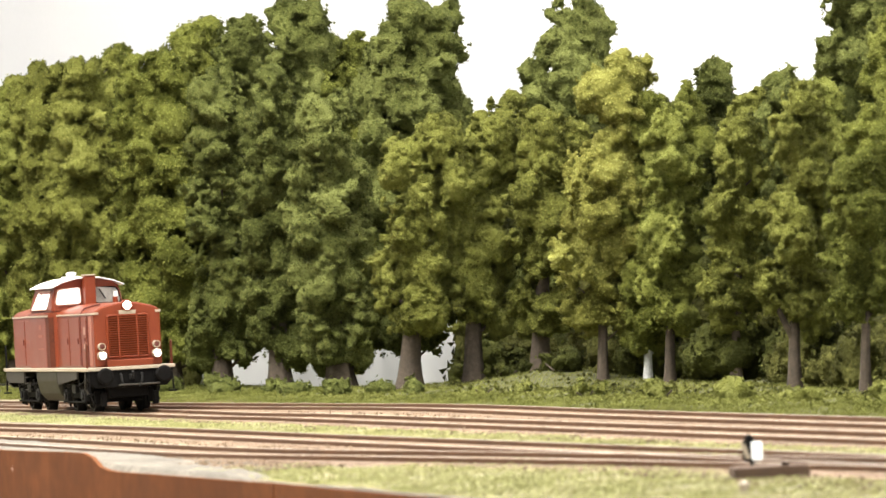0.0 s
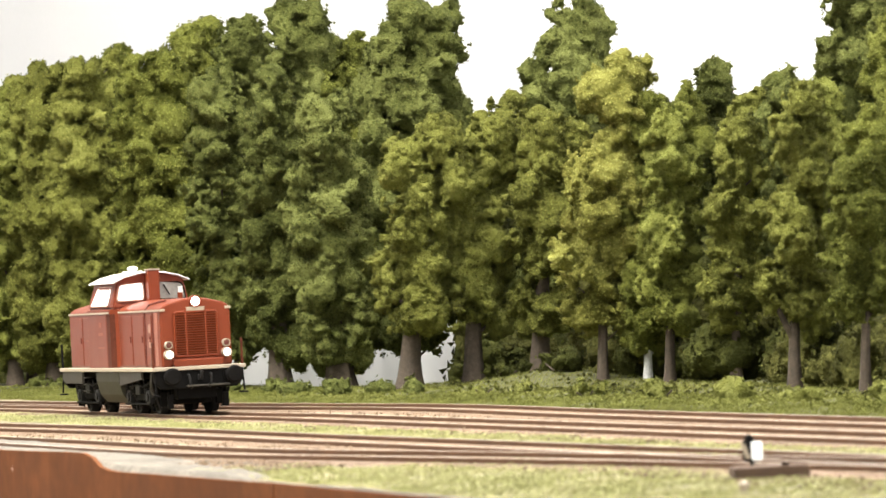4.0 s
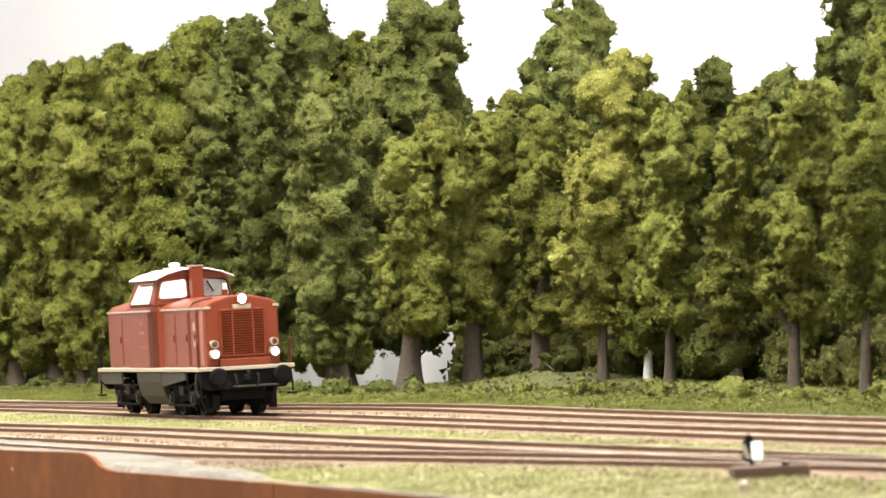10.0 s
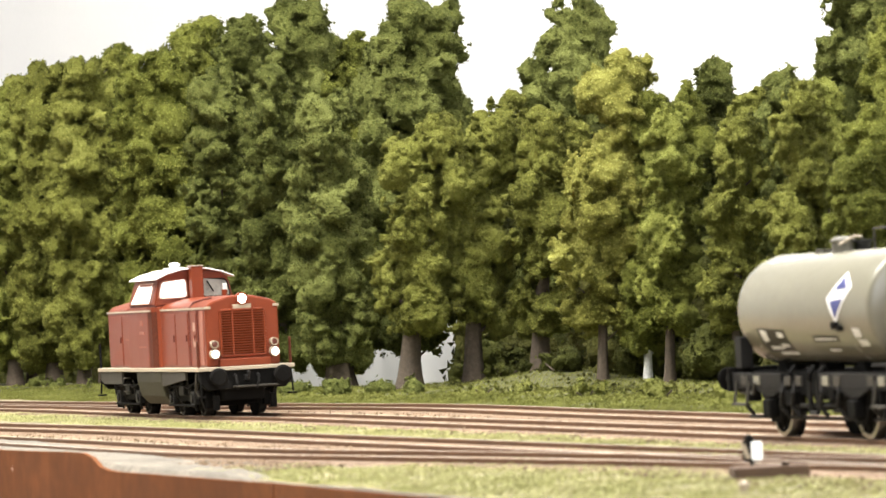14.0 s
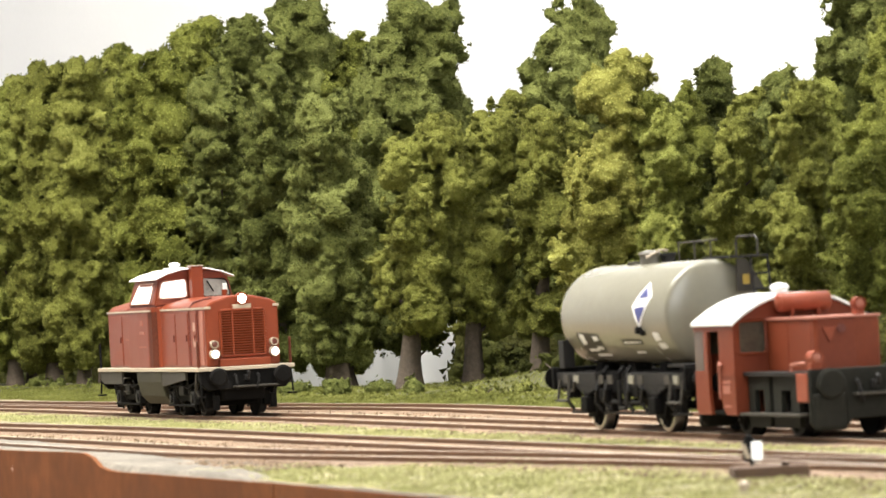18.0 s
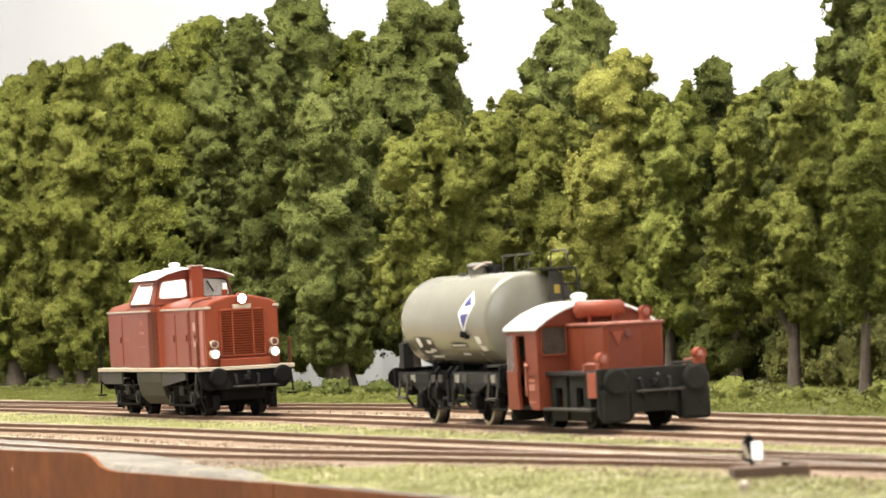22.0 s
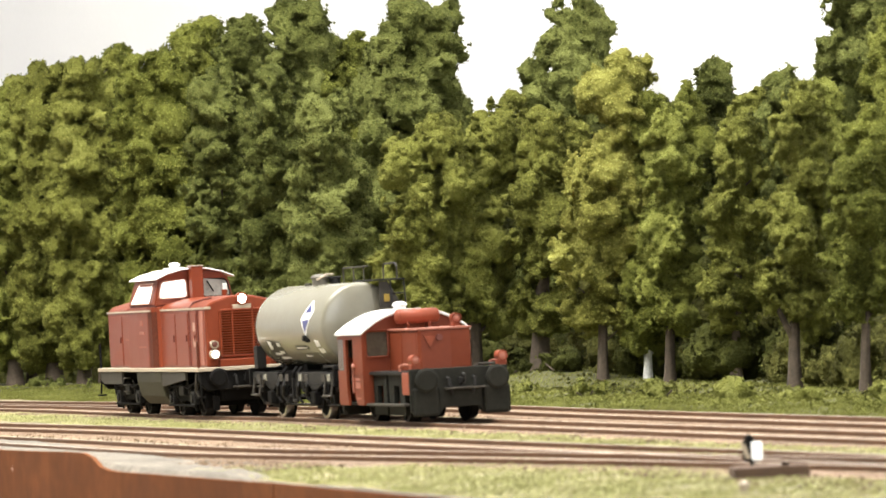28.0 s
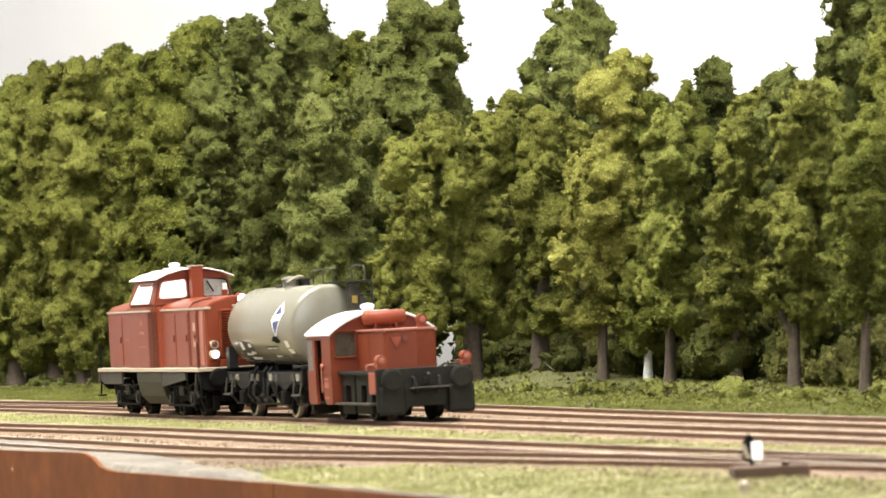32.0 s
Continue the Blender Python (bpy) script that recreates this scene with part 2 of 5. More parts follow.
# ---- tracks ----
def track(name, line, label, sleepers=True):
    """line: (s, lat) knots of the centre line, smoothed. Rails, their bright heads and the sleepers are parts."""
    ob = thing(name, Matrix(), label, "track", kind="structure")
    pts = [Vector(p) for p in line]
    fine = []
    for i in range(len(pts) - 1):
        p0, p1, p2, p3 = pts[max(i - 1, 0)], pts[i], pts[i + 1], pts[min(i + 2, len(pts) - 1)]
        n = max(2, int((p2 - p1).length / 12))
        for k in range(n):
            u = k / n
            fine.append(0.5 * ((2 * p1) + (p2 - p0) * u + (2 * p0 - 5 * p1 + 4 * p2 - p3) * u * u + (3 * p1 - p0 - 3 * p2 + p3) * u ** 3))
    fine.append(pts[-1])
    tang = [(fine[min(i + 1, len(fine) - 1)] - fine[max(i - 1, 0)]).normalized() for i in range(len(fine))]

    def strip(nm, lat0, prof, material, lab=""):
        bm = fresh()
        rings = []
        for p, d in zip(fine, tang):
            n = Vector((-d.y, d.x))
            ring = []
            for (y, z) in prof:
                q = p + n * (lat0 + y)
                ring.append(bm.verts.new(at(q.x, q.y, z) * 1000))
            rings.append(ring)
        k = len(prof)
        for a, b in zip(rings, rings[1:]):
            for i in range(k):
                bm.faces.new((a[i], b[i], b[(i + 1) % k], a[(i + 1) % k]))
        bmesh.ops.recalc_face_normals(bm, faces=bm.faces)
        part(nm, bm, material, ob, lab)

    for side in (-8.7, 8.7):
        strip("rail", side, [(-0.9, -2.1), (-0.9, -1.8), (-0.25, -1.5), (-0.25, -0.6), (-0.45, -0.5), (-0.45, -0.06), (0.45, -0.06), (0.45, -0.5), (0.25, -0.6), (0.25, -1.5), (0.9, -1.8), (0.9, -2.1)], RAIL_RUST, "rust-brown rail")
        strip("rail_head", side, [(-0.4, -0.06), (-0.3, 0.0), (0.3, 0.0), (0.4, -0.06)], RAIL_TOP, "worn bright rail head")
    strip("ballast_bed", 0, [(-21, -2.6), (-16, -1.25), (-9.6, -1.1), (-9.3, -1.3), (-8.1, -1.3), (-7.8, -1.1), (7.8, -1.1), (8.1, -1.3), (9.3, -1.3), (9.6, -1.1), (16, -1.25), (21, -2.6), (0, -3.2)], BALLAST, "tan gravel ballast")
    if sleepers:
        bm = fresh()
        box(bm, -1.45, 1.45, -15, 15, -1.6, 0, 0.15)
        first = part("sleeper", bm, SLEEPER, ob)
        me = first.data
        dist, nxt, made = 0, 0, 0
        for (p, q) in zip(fine, fine[1:]):
            L = (q - p).length
            while nxt <= dist + L and made < 290:
                w = p + (q - p) * ((nxt - dist) / L)
                ang = math.atan2(q.y - p.y, q.x - p.x)
                m = Matrix.Translation(at(w.x, w.y, -1.13 + 0.07 * random.random())) @ Matrix.Rotation(TURN + ang + random.uniform(-0.02, 0.02), 4, "Z")
                if made == 0:
                    first.matrix_basis = m
                else:
                    share("sleeper", me, ob, m)
                made += 1
                nxt += 7.2
            dist += L
    return ob


track("railway_track", [(-1000, -44), (-760, -22), (-620, -11), (-520, -3), (-450, 0), (-330, 0), (-260, 0), (-212, 0.6), (-168, 4.4), (-135, 5), (0, 5), (760, 5)], "main model railway track with brown sleepers")
track("railway_track", [(-760, 4), (-620, 15), (-500, 23), (-440, 27), (-317, 38), (-232, 47), (-180, 51), (-109, 50), (0, 45), (300, 40)], "rear model railway track beside the hedge")
track("railway_track", [(-420, -78), (-226, -63), (-119, -56), (0, -53), (88, -50.5), (160, -48), (270, -44), (384, -40), (480, -34)], "front model railway track in sandy turf")
track("railway_track", [(-140, -101), (-60, -97), (20, -95), (90, -92), (141, -86), (191, -76), (237, -68), (300, -57), (384, -44), (470, -36)], "siding track that joins the front track")


# ---- fascia board ----
def fascia():
    ob = thing("fascia_board", Matrix(), "brown painted wooden fascia along the layout edge", "board", kind="structure")
    def plank(s0, s1, tops):
        bm = fresh()
        outline = [(s0, -180)] + tops + [(s1, -180)]
        prism(bm, [(s, z) for s, z in outline], 1, -126, -125.0)
        o = part("panel", bm, BOARD, ob)
        o.matrix_basis = rail_pose(0)
    plank(-700, 273.6, [(-700, 0.6), (27, 0.9), (65, 1.2), (95, 1.6), (115, 1.7), (124, 0.8), (131, -1.1), (138, -1.7), (149, -1.9), (194, -1.7), (273.6, -1.4)])
    plank(274.4, 800, [(274.4, -1.4), (800, -1.7)])
    for s, z in ((-10, -6), (40, -3.5), (170, -8), (230, -12), (300, -9)):
        bm = fresh()
        rod(bm, (s, -126.08, z), (s, -125.5, z), 0.6, 12)
        o = part("nail_head", bm, PINKW, ob)
        o.matrix_basis = rail_pose(0)


fascia()


# ---- trees ----
def ico(level):
    bm = bmesh.new()
    bmesh.ops.create_icosphere(bm, subdivisions=level, radius=1)
    v = np.array([p.co[:] for p in bm.verts])
    f = np.array([[w.index for w in q.verts] for q in bm.faces])
    bm.free()
    return v, f


CORE_V, CORE_F = ico(1)


def foliage(name, centres, radii, flakes, size, material, parent, rng):
    """Clumps of flock: a small dark core each, wholly covered with granules that lie roughly along its skin."""
    n = len(centres)
    lump = 1 + 0.3 * np.sin(CORE_V[None] * rng.uniform(2, 5, (n, 1, 3)) + rng.uniform(0, 6, (n, 1, 3))).sum(2) / 1.7
    cv = centres[:, None] + CORE_V[None] * (radii[:, None] * lump * 0.72)[..., None]
    cf = CORE_F[None] + (np.arange(n) * len(CORE_V))[:, None, None]
    d = rng.normal(size=(n, flakes, 3))
    d /= np.linalg.norm(d, axis=2, keepdims=True)
    k = np.einsum("nfi,vi->nfv", d, CORE_V).argmax(2)
    lr = np.take_along_axis(lump, k, 1)
    c = centres[:, None] + d * (radii[:, None] * lr * rng.uniform(0.75, 1.2, (n, flakes)))[..., None]
    c, d = c.reshape(-1, 3), d.reshape(-1, 3)
    nm = d * 0.6 + rng.normal(size=d.shape) * 0.26
    nm /= np.linalg.norm(nm, axis=1, keepdims=True)
    a = np.cross(nm, rng.normal(size=d.shape))
    a /= np.linalg.norm(a, axis=1, keepdims=True)
    b = np.cross(nm, a)
    sz = size * rng.uniform(0.6, 1.4, (len(c), 1))
    q = np.stack([c + a * sz, c - a * sz * 0.5 + b * sz * 0.87, c - a * sz * 0.5 - b * sz * 0.87], 1).reshape(-1, 3)
    base = n * len(CORE_V)
    tri = np.concatenate([cf.reshape(-1, 3), base + np.arange(len(c) * 3).reshape(-1, 3)])
    verts = np.concatenate([cv.reshape(-1, 3), q]) * MM
    me = bpy.data.meshes.new(name)
    me.vertices.add(len(verts))
    me.vertices.foreach_set("co", verts.astype(np.float32).ravel())
    me.loops.add(tri.size)
    me.loops.foreach_set("vertex_index", tri.astype(np.int32).ravel())
    me.polygons.add(len(tri))
    me.polygons.foreach_set("loop_start", np.arange(len(tri)) * 3)
    me.update(calc_edges=True)
    me.materials.append(material)
    ob = new(name, me)
    ob.parent = parent
    return ob


def lattice_noise(shape, step, rng):
    """Smooth random values, -1 to 1, on a grid of that shape; step: the grid cells from one random value to the next."""
    a = rng.uniform(-1, 1, [int(n / step) + 3 for n in shape]).astype(np.float32)
    for axis, n in enumerate(shape):
        x = np.arange(n) / step
        i = x.astype(int)
        w = x - i
        w = (w * w * (3 - 2 * w)).astype(np.float32).reshape([-1 if k == axis else 1 for k in range(3)])
        a = np.take(a, i, axis) * (1 - w) + np.take(a, i + 1, axis) * w
    return a


def skin(field):
    """The surface on which a field on a grid passes through nought: corners in grid cells, and four-cornered faces."""
    ins = field > 0
    nx, ny, nz = field.shape
    total = np.zeros((nx - 1, ny - 1, nz - 1), np.int8)
    for c in ((0, 0, 0), (1, 0, 0), (0, 1, 0), (1, 1, 0), (0, 0, 1), (1, 0, 1), (0, 1, 1), (1, 1, 1)):
        total += ins[c[0]:nx - 1 + c[0], c[1]:ny - 1 + c[1], c[2]:nz - 1 + c[2]]
    cell = np.argwhere((total > 0) & (total < 8))
    number = np.full(total.shape, -1, np.int32)
    number[tuple(cell.T)] = np.arange(len(cell))
    place, count = np.zeros((len(cell), 3)), np.zeros((len(cell), 1))
    for axis in range(3):
        o1, o2 = [k for k in range(3) if k != axis]
        for p, q in ((0, 0), (0, 1), (1, 0), (1, 1)):
            a = cell.copy()
            a[:, o1] += p
            a[:, o2] += q
            b = a.copy()
            b[:, axis] += 1
            fa, fb = field[tuple(a.T)], field[tuple(b.T)]
            cut = (fa > 0) != (fb > 0)
            s = np.where(cut, fa / np.where(cut, fa - fb, 1), 0)
            e = a.astype(float)
            e[:, axis] += s
            place += e * cut[:, None]
            count += cut[:, None]
    place /= count
    faces = []
    for axis in range(3):
        o1, o2 = (axis + 1) % 3, (axis + 2) % 3
        lo = [slice(None)] * 3
        hi = [slice(None)] * 3
        lo[axis], hi[axis] = slice(None, -1), slice(1, None)
        cut = ins[tuple(lo)] != ins[tuple(hi)]
        e = np.argwhere(cut)
        e = e[(e[:, o1] > 0) & (e[:, o2] > 0) & (e[:, o1] < field.shape[o1] - 1) & (e[:, o2] < field.shape[o2] - 1)]
        quad = []
        for p, q in ((1, 1), (0, 1), (0, 0), (1, 0)):
            k = e.copy()
            k[:, o1] -= p
            k[:, o2] -= q
            quad.append(number[tuple(k.T)])
        quad = np.stack(quad, 1)
        out = ins[tuple(e.T)]
        quad[~out] = quad[~out][:, ::-1]
        faces.append(quad)
    return place, np.concatenate(faces)


def foam(name, centres, radii, lo, hi, cell, material, parent, rng, squash=1.1, rough=1.0, core=None, flock=0.62):
    """A mass of foam foliage: the union of boughs, torn by lumps at four sizes, with loose flock on its skin. In millimetres."""
    shape = np.ceil((hi - lo) / cell).astype(int) + 1
    field = np.full(shape, -6.0, np.float32)
    axes = [lo[k] + np.arange(shape[k]) * cell for k in range(3)]
    for c, r in zip(centres, radii):
        reach = r * 1.7 + 4
        box_ = [(max(0, int((c[k] - reach - lo[k]) / cell)), min(shape[k], int((c[k] + reach - lo[k]) / cell) + 2)) for k in range(3)]
        if any(b <= a for a, b in box_):
            continue
        x, y, z = [axes[k][a:b] - c[k] for k, (a, b) in enumerate(box_)]
        d = np.sqrt((x * x)[:, None, None] + (y * y)[None, :, None] + (z * z)[None, None, :] / squash ** 2)
        part_of = field[tuple(slice(a, b) for a, b in box_)]
        np.maximum(part_of, (r - d).astype(np.float32), out=part_of)
    if core is not None:
        z = axes[2]
        wide, shift = core(z)
        d = np.sqrt((axes[0][:, None, None] - shift[None, None, :]) ** 2 + (axes[1] ** 2)[None, :, None])
        np.maximum(field, (wide[None, None, :] - d).astype(np.float32), out=field)
    near = field > -2.4
    for size, depth, lumpy in ((11.0, 3.8, False), (6.6, 5.6, True), (3.6, 4.4, True), (2.1, 3.0, True), (1.25, 1.7, True)):
        if size > cell * 1.05:
            wave = lattice_noise(field.shape, size / cell, rng)
            if lumpy:
                wave = np.abs(0.75 * wave + 0.65 * lattice_noise(field.shape, size * 1.37 / cell, rng)) - 0.34
            field += depth * rough * wave
    field = np.where(near, field, np.minimum(field, -0.4))
    for k in range(3):
        edge = [slice(None)] * 3
        for e in (0, -1):
            edge[k] = e
            field[tuple(edge)] = -1
    v, f = skin(field)
    v = (v + rng.normal(0, 0.12, v.shape)) * cell + lo
    # loose flock on the skin
    pick = rng.choice(len(f), min(len(f), int(len(f) * flock)), replace=flock > 1)
    q = v[f[pick]]
    nrm = np.cross(q[:, 2] - q[:, 0], q[:, 3] - q[:, 1])
    nrm /= np.linalg.norm(nrm, axis=1, keepdims=True) + 1e-9
    c = q.mean(1) + rng.normal(0, 0.3 * cell, (len(q), 3)) + nrm * rng.uniform(-0.05, 0.55, (len(q), 1)) * cell
    nrm = nrm + rng.normal(0, 0.33, nrm.shape)
    nrm /= np.linalg.norm(nrm, axis=1, keepdims=True)
    a = np.cross(nrm, rng.normal(size=nrm.shape))
    a /= np.linalg.norm(a, axis=1, keepdims=True) + 1e-9
    b = np.cross(nrm, a)
    sz = rng.uniform(0.35, 0.75, (len(c), 1)) * cell
    t = np.stack([c + a * sz, c - a * sz * 0.5 + b * sz * 0.87, c - a * sz * 0.5 - b * sz * 0.87], 1).reshape(-1, 3)
    verts = np.concatenate([v, t]) * MM
    loops = np.concatenate([f.ravel(), len(v) + np.arange(len(t))])
    starts = np.concatenate([np.arange(len(f)) * 4, len(f) * 4 + np.arange(len(c)) * 3])
    me = bpy.data.meshes.new(name)
    me.vertices.add(len(verts))
    me.vertices.foreach_set("co", verts.astype(np.float32).ravel())
    me.loops.add(len(loops))
    me.loops.foreach_set("vertex_index", loops.astype(np.int32))
    me.polygons.add(len(starts))
    me.polygons.foreach_set("loop_start", starts.astype(np.int32))
    me.update(calc_edges=True)
    me.shade_smooth()
    me.materials.append(material)
    ob = new(name, me)
    ob.parent = parent
    return ob


TREE_SEED = [10]


def tree(x, y, z0, height, radius, bottom, trunk_r, leaf, label, bark=None, lean=0.0, taper=0.42, fine=1.0, fork=False):
    """A model tree at (x, y) in millimetres: tapered trunk with root flare, limbs, and a crown of torn foam on boughs."""
    TREE_SEED[0] += 1
    rng = np.random.default_rng(TREE_SEED[0])
    ob = thing("tree", Matrix.Translation((x * MM, y * MM, z0 * MM)), label, "tree", "trees along the tracks")
    bow = lambda h: lean * height * (h / height) ** 1.5
    bm = fresh()
    seg, rings = 14, []
    top = height * 0.8
    for i in range(12):
        h = top * (i / 11) ** 1.5
        r = trunk_r * (1 - 0.75 * i / 11) * (1 + 0.34 * math.exp(-h / (trunk_r * 0.9)))
        cx, cy = bow(h) + 0.5 * math.sin(h * 0.05 + x), 0.5 * math.cos(h * 0.06 + y)
        flute = 0.1 + 0.1 * math.exp(-h / (trunk_r * 2))
        rings.append([bm.verts.new((cx + r * math.cos(2 * math.pi * k / seg) * (1 + flute * math.sin(2.6 * k + x)), cy + r * math.sin(2 * math.pi * k / seg) * (1 + flute * math.sin(2.6 * k + x)), h - (2.0 if i == 0 else 0))) for k in range(seg)])
    for a, b in zip(rings, rings[1:]):
        for k in range(seg):
            bm.faces.new((a[k], a[(k + 1) % seg], b[(k + 1) % seg], b[k]))
    part("trunk", bm, bark or BARK, ob, smooth=True)
    if fork:
        bm = fresh()
        rod(bm, (bow(15), 0, 14), (-4.5, -1.5, 25), trunk_r * 0.5, 8, trunk_r * 0.4)
        rod(bm, (-4.5, -1.5, 25), (-8.5, -2, 34), trunk_r * 0.4, 8, trunk_r * 0.25)
        part("limb", bm, bark or BARK, ob)
    # boughs on the crown's envelope, denser below, uneven in size
    br = 3.2 + radius * 0.2
    nb = int(max(20, (height - bottom) * radius / 31))
    u = (np.arange(nb) + rng.uniform(0, 1, nb)) / nb
    hh = bottom + br * 0.6 + (height - bottom - br * 1.35) * u
    wide = lambda w: radius * np.clip(np.sin(np.pi * (np.clip(w, 0, 1) * 0.72 + 0.17)) ** taper, 0.3, 1)
    ang = np.arange(nb) * 2.399963 + rng.uniform(-0.7, 0.7, nb)
    rad = (wide(u) - br * 0.45) * rng.uniform(0.3, 1.12, nb) ** 0.6
    bc = np.stack([np.cos(ang) * rad + bow(hh), np.sin(ang) * rad, hh], 1)
    size = br * rng.uniform(0.5, 1.15, nb)
    lead = np.array([[height - br * q] for q in (0.85, 1.7, 2.7)])
    bc = np.concatenate([bc, np.hstack([bow(lead), np.zeros((3, 2))[:, :1], lead])])
    size = np.concatenate([size, br * np.array([0.62, 0.85, 0.95])])
    for i in range(0, nb, 9):
        bm = fresh()
        h0 = max(bottom * 0.7, hh[i] - rad[i] * 0.9)
        rod(bm, (bow(h0), 0, h0), bc[i], trunk_r * 0.22, 5, trunk_r * 0.07)
        part("limb", bm, bark or BARK, ob)
    core = lambda z: (np.where((z > bottom + br * 0.5) & (z < height - br), 0.48 * wide((z - bottom) / (height - bottom)), -9.0), bow(np.maximum(z, 0)))
    shift = sorted((bow(bottom), lean * height))
    lo = np.array([shift[0] - radius - 5, -radius - 5, bottom - 5])
    hi = np.array([shift[1] + radius + 5, radius + 5, height + 4])
    foam("crown", bc, size, lo, hi, 0.00054 * y * fine, leaf, ob, rng, core=core)
    return ob


tree(-214, 2192, -1.5, 149, 20.6, 10, 3.9, GREEN, "mid-green model tree with flock foliage clumps", lean=0.025, fine=1.1)
tree(-193, 2167, -2.2, 157, 19.9, 9, 4.1, OLIVE, "olive-green model tree with flock foliage clumps", lean=0.045, fine=1.1)
tree(-170, 2071, -1.5, 157, 17.4, 8, 3.4, OLIVE, "olive-green model tree with flock foliage clumps", lean=0.080, fine=1.1)
tree(-116, 1881, -1.5, 146, 19.6, 10, 3.8, GREEN, "mid-green model tree with flock foliage clumps", lean=-0.030, fine=1.1)
tree(-91, 1787, -1.5, 124, 15.0, 10, 4.8, DARK_GREEN, "dark green model tree with flock foliage clumps", lean=0.041, fine=1.1)
tree(-65, 1717, -1.5, 126, 12.7, 9, 5.1, DARK_GREEN, "dark green model tree with flock foliage clumps", lean=0.017, fine=1.1)
tree(-42, 1690, -1.5, 114, 15.9, 8, 5.2, DARK_GREEN, "dark green model tree with flock foliage clumps", lean=0.014)
tree(-14, 1589, -1.5, 99, 17.4, 21, 4.75, OLIVE, "olive-green model tree with flock foliage clumps", taper=0.6, lean=0.149)
tree(8, 1601, -1.5, 103, 13.4, 21, 3.8, OLIVE, "olive-green model tree with flock foliage clumps", lean=0.128)
tree(32, 1586, 2.8, 95, 12.1, 14, 4.0, OLIVE, "olive-green model tree with flock foliage clumps", lean=0.127)
tree(52, 1525, -1.5, 112, 17.9, 18, 2.0, YELLOW, "yellow-green model tree with flock foliage clumps", taper=0.35, lean=0.138)
tree(68, 1516, -1.5, 99, 10.4, 10, 1.7, GREEN, "mid-green model tree with flock foliage clumps and a pale birch trunk", bark=BIRCH, lean=0.067)
tree(74, 1485, -1.5, 93, 10.2, 16, 2.1, GREEN, "mid-green model tree with flock foliage clumps", lean=0.071)
tree(94, 1460, -1.5, 90, 10.8, 17, 2.2, OLIVE, "olive-green model tree with flock foliage clumps", lean=0.082)
tree(105, 1348, -1.5, 93, 10.3, 19, 2.3, OLIVE, "olive-green model tree with flock foliage clumps and a forked trunk", fork=True, lean=0.079)
tree(118, 1259, -1.5, 84, 10.9, 21, 1.8, GREEN, "mid-green model tree with flock foliage clumps", lean=0.073)
tree(-231, 2200, -1.5, 142, 22.4, 10, 3.4, OLIVE, "olive-green model tree with flock foliage clumps", lean=0.030, fine=1.4)
tree(-209, 2230, -3.3, 157, 18.7, 14, 3.3, OLIVE, "olive-green model tree with flock foliage clumps", lean=0.035, fine=1.4)
tree(-168, 2150, -6.5, 165, 19.2, 16, 2.6, GREEN, "mid-green model tree with flock foliage clumps", lean=0.118, fine=1.4)
tree(-100, 1960, -7.9, 165, 18.0, 27, 2.7, GREEN, "tall mid-green model tree with flock foliage clumps", lean=-0.039, fine=1.4)
tree(-96, 1900, -4.4, 161, 15.0, 33, 2.7, DARK_GREEN, "tall dark green model tree with flock foliage clumps", lean=0.115, fine=1.4)
tree(-70, 1850, -6.4, 166, 19.8, 34, 2.9, DARK_GREEN, "tall dark green model tree with flock foliage clumps", lean=0.109, fine=1.4)
tree(-46, 1850, -11.8, 155, 14.6, 18, 2.8, GREEN, "mid-green model tree with flock foliage clumps", lean=0.092, fine=1.4)
tree(-16, 1740, -10.6, 161, 23.5, 22.5, 3.2, DARK_GREEN, "tall dark green model tree with flock foliage clumps", taper=0.3, lean=0.080, fine=1.4)
tree(9, 1700, -1.5, 110, 10.4, 15, 2.4, OLIVE, "olive-green model tree with flock foliage clumps", lean=0.223, fine=1.2)
tree(35, 1725, -1.5, 149, 15.8, 28, 2.6, DARK_GREEN, "tall dark green model tree with flock foliage clumps", taper=0.2, lean=0.167, fine=1.4)
tree(79, 1590, -1.5, 108, 11.3, 23, 1.8, GREEN, "mid-green model tree with flock foliage clumps", lean=0.096, fine=1.2)
tree(79, 1600, -1.5, 116, 11.0, 22, 1.8, DARK_GREEN, "dark green model tree with flock foliage clumps", lean=0.209, fine=1.2)
tree(98, 1520, -1.5, 101, 10.8, 22, 1.7, OLIVE, "olive-green model tree with flock foliage clumps", lean=0.145, fine=1.2)
tree(115, 1480, -1.5, 105, 9.8, 21, 1.7, DARK_GREEN, "dark green model tree with flock foliage clumps", lean=0.035, fine=1.2)
tree(122, 1420, -1.5, 95, 9.8, 21, 1.6, GREEN, "mid-green model tree with flock foliage clumps", lean=0.048, fine=1.2)
tree(138, 1440, -1.5, 140, 16.1, 24, 2.2, DARK_GREEN, "tall dark green model tree with flock foliage clumps", taper=0.3, lean=0.025, fine=1.2)
tree(142, 1330, -1.5, 112, 13.5, 16, 2.0, GREEN, "tall mid-green model tree with flock foliage clumps", fine=1.2)
# backing trees added to close the gaps, their shade put into the leaf colour
tree(-227, 2330, -6.4, 135, 23.7, 19, 3.3, SHADE_GREEN, "backing model tree with flock foliage darkened for shade", lean=0.074, fine=3.2)
tree(-192, 2330, -14.2, 146, 23.7, 25, 3.3, SHADE_GREEN, "backing model tree with flock foliage darkened for shade", lean=0.080, fine=3.2)
tree(-133, 2150, -14.2, 145, 21.9, 29, 3.3, SHADE_GREEN, "backing model tree with flock foliage darkened for shade", lean=0.007, fine=3.2)
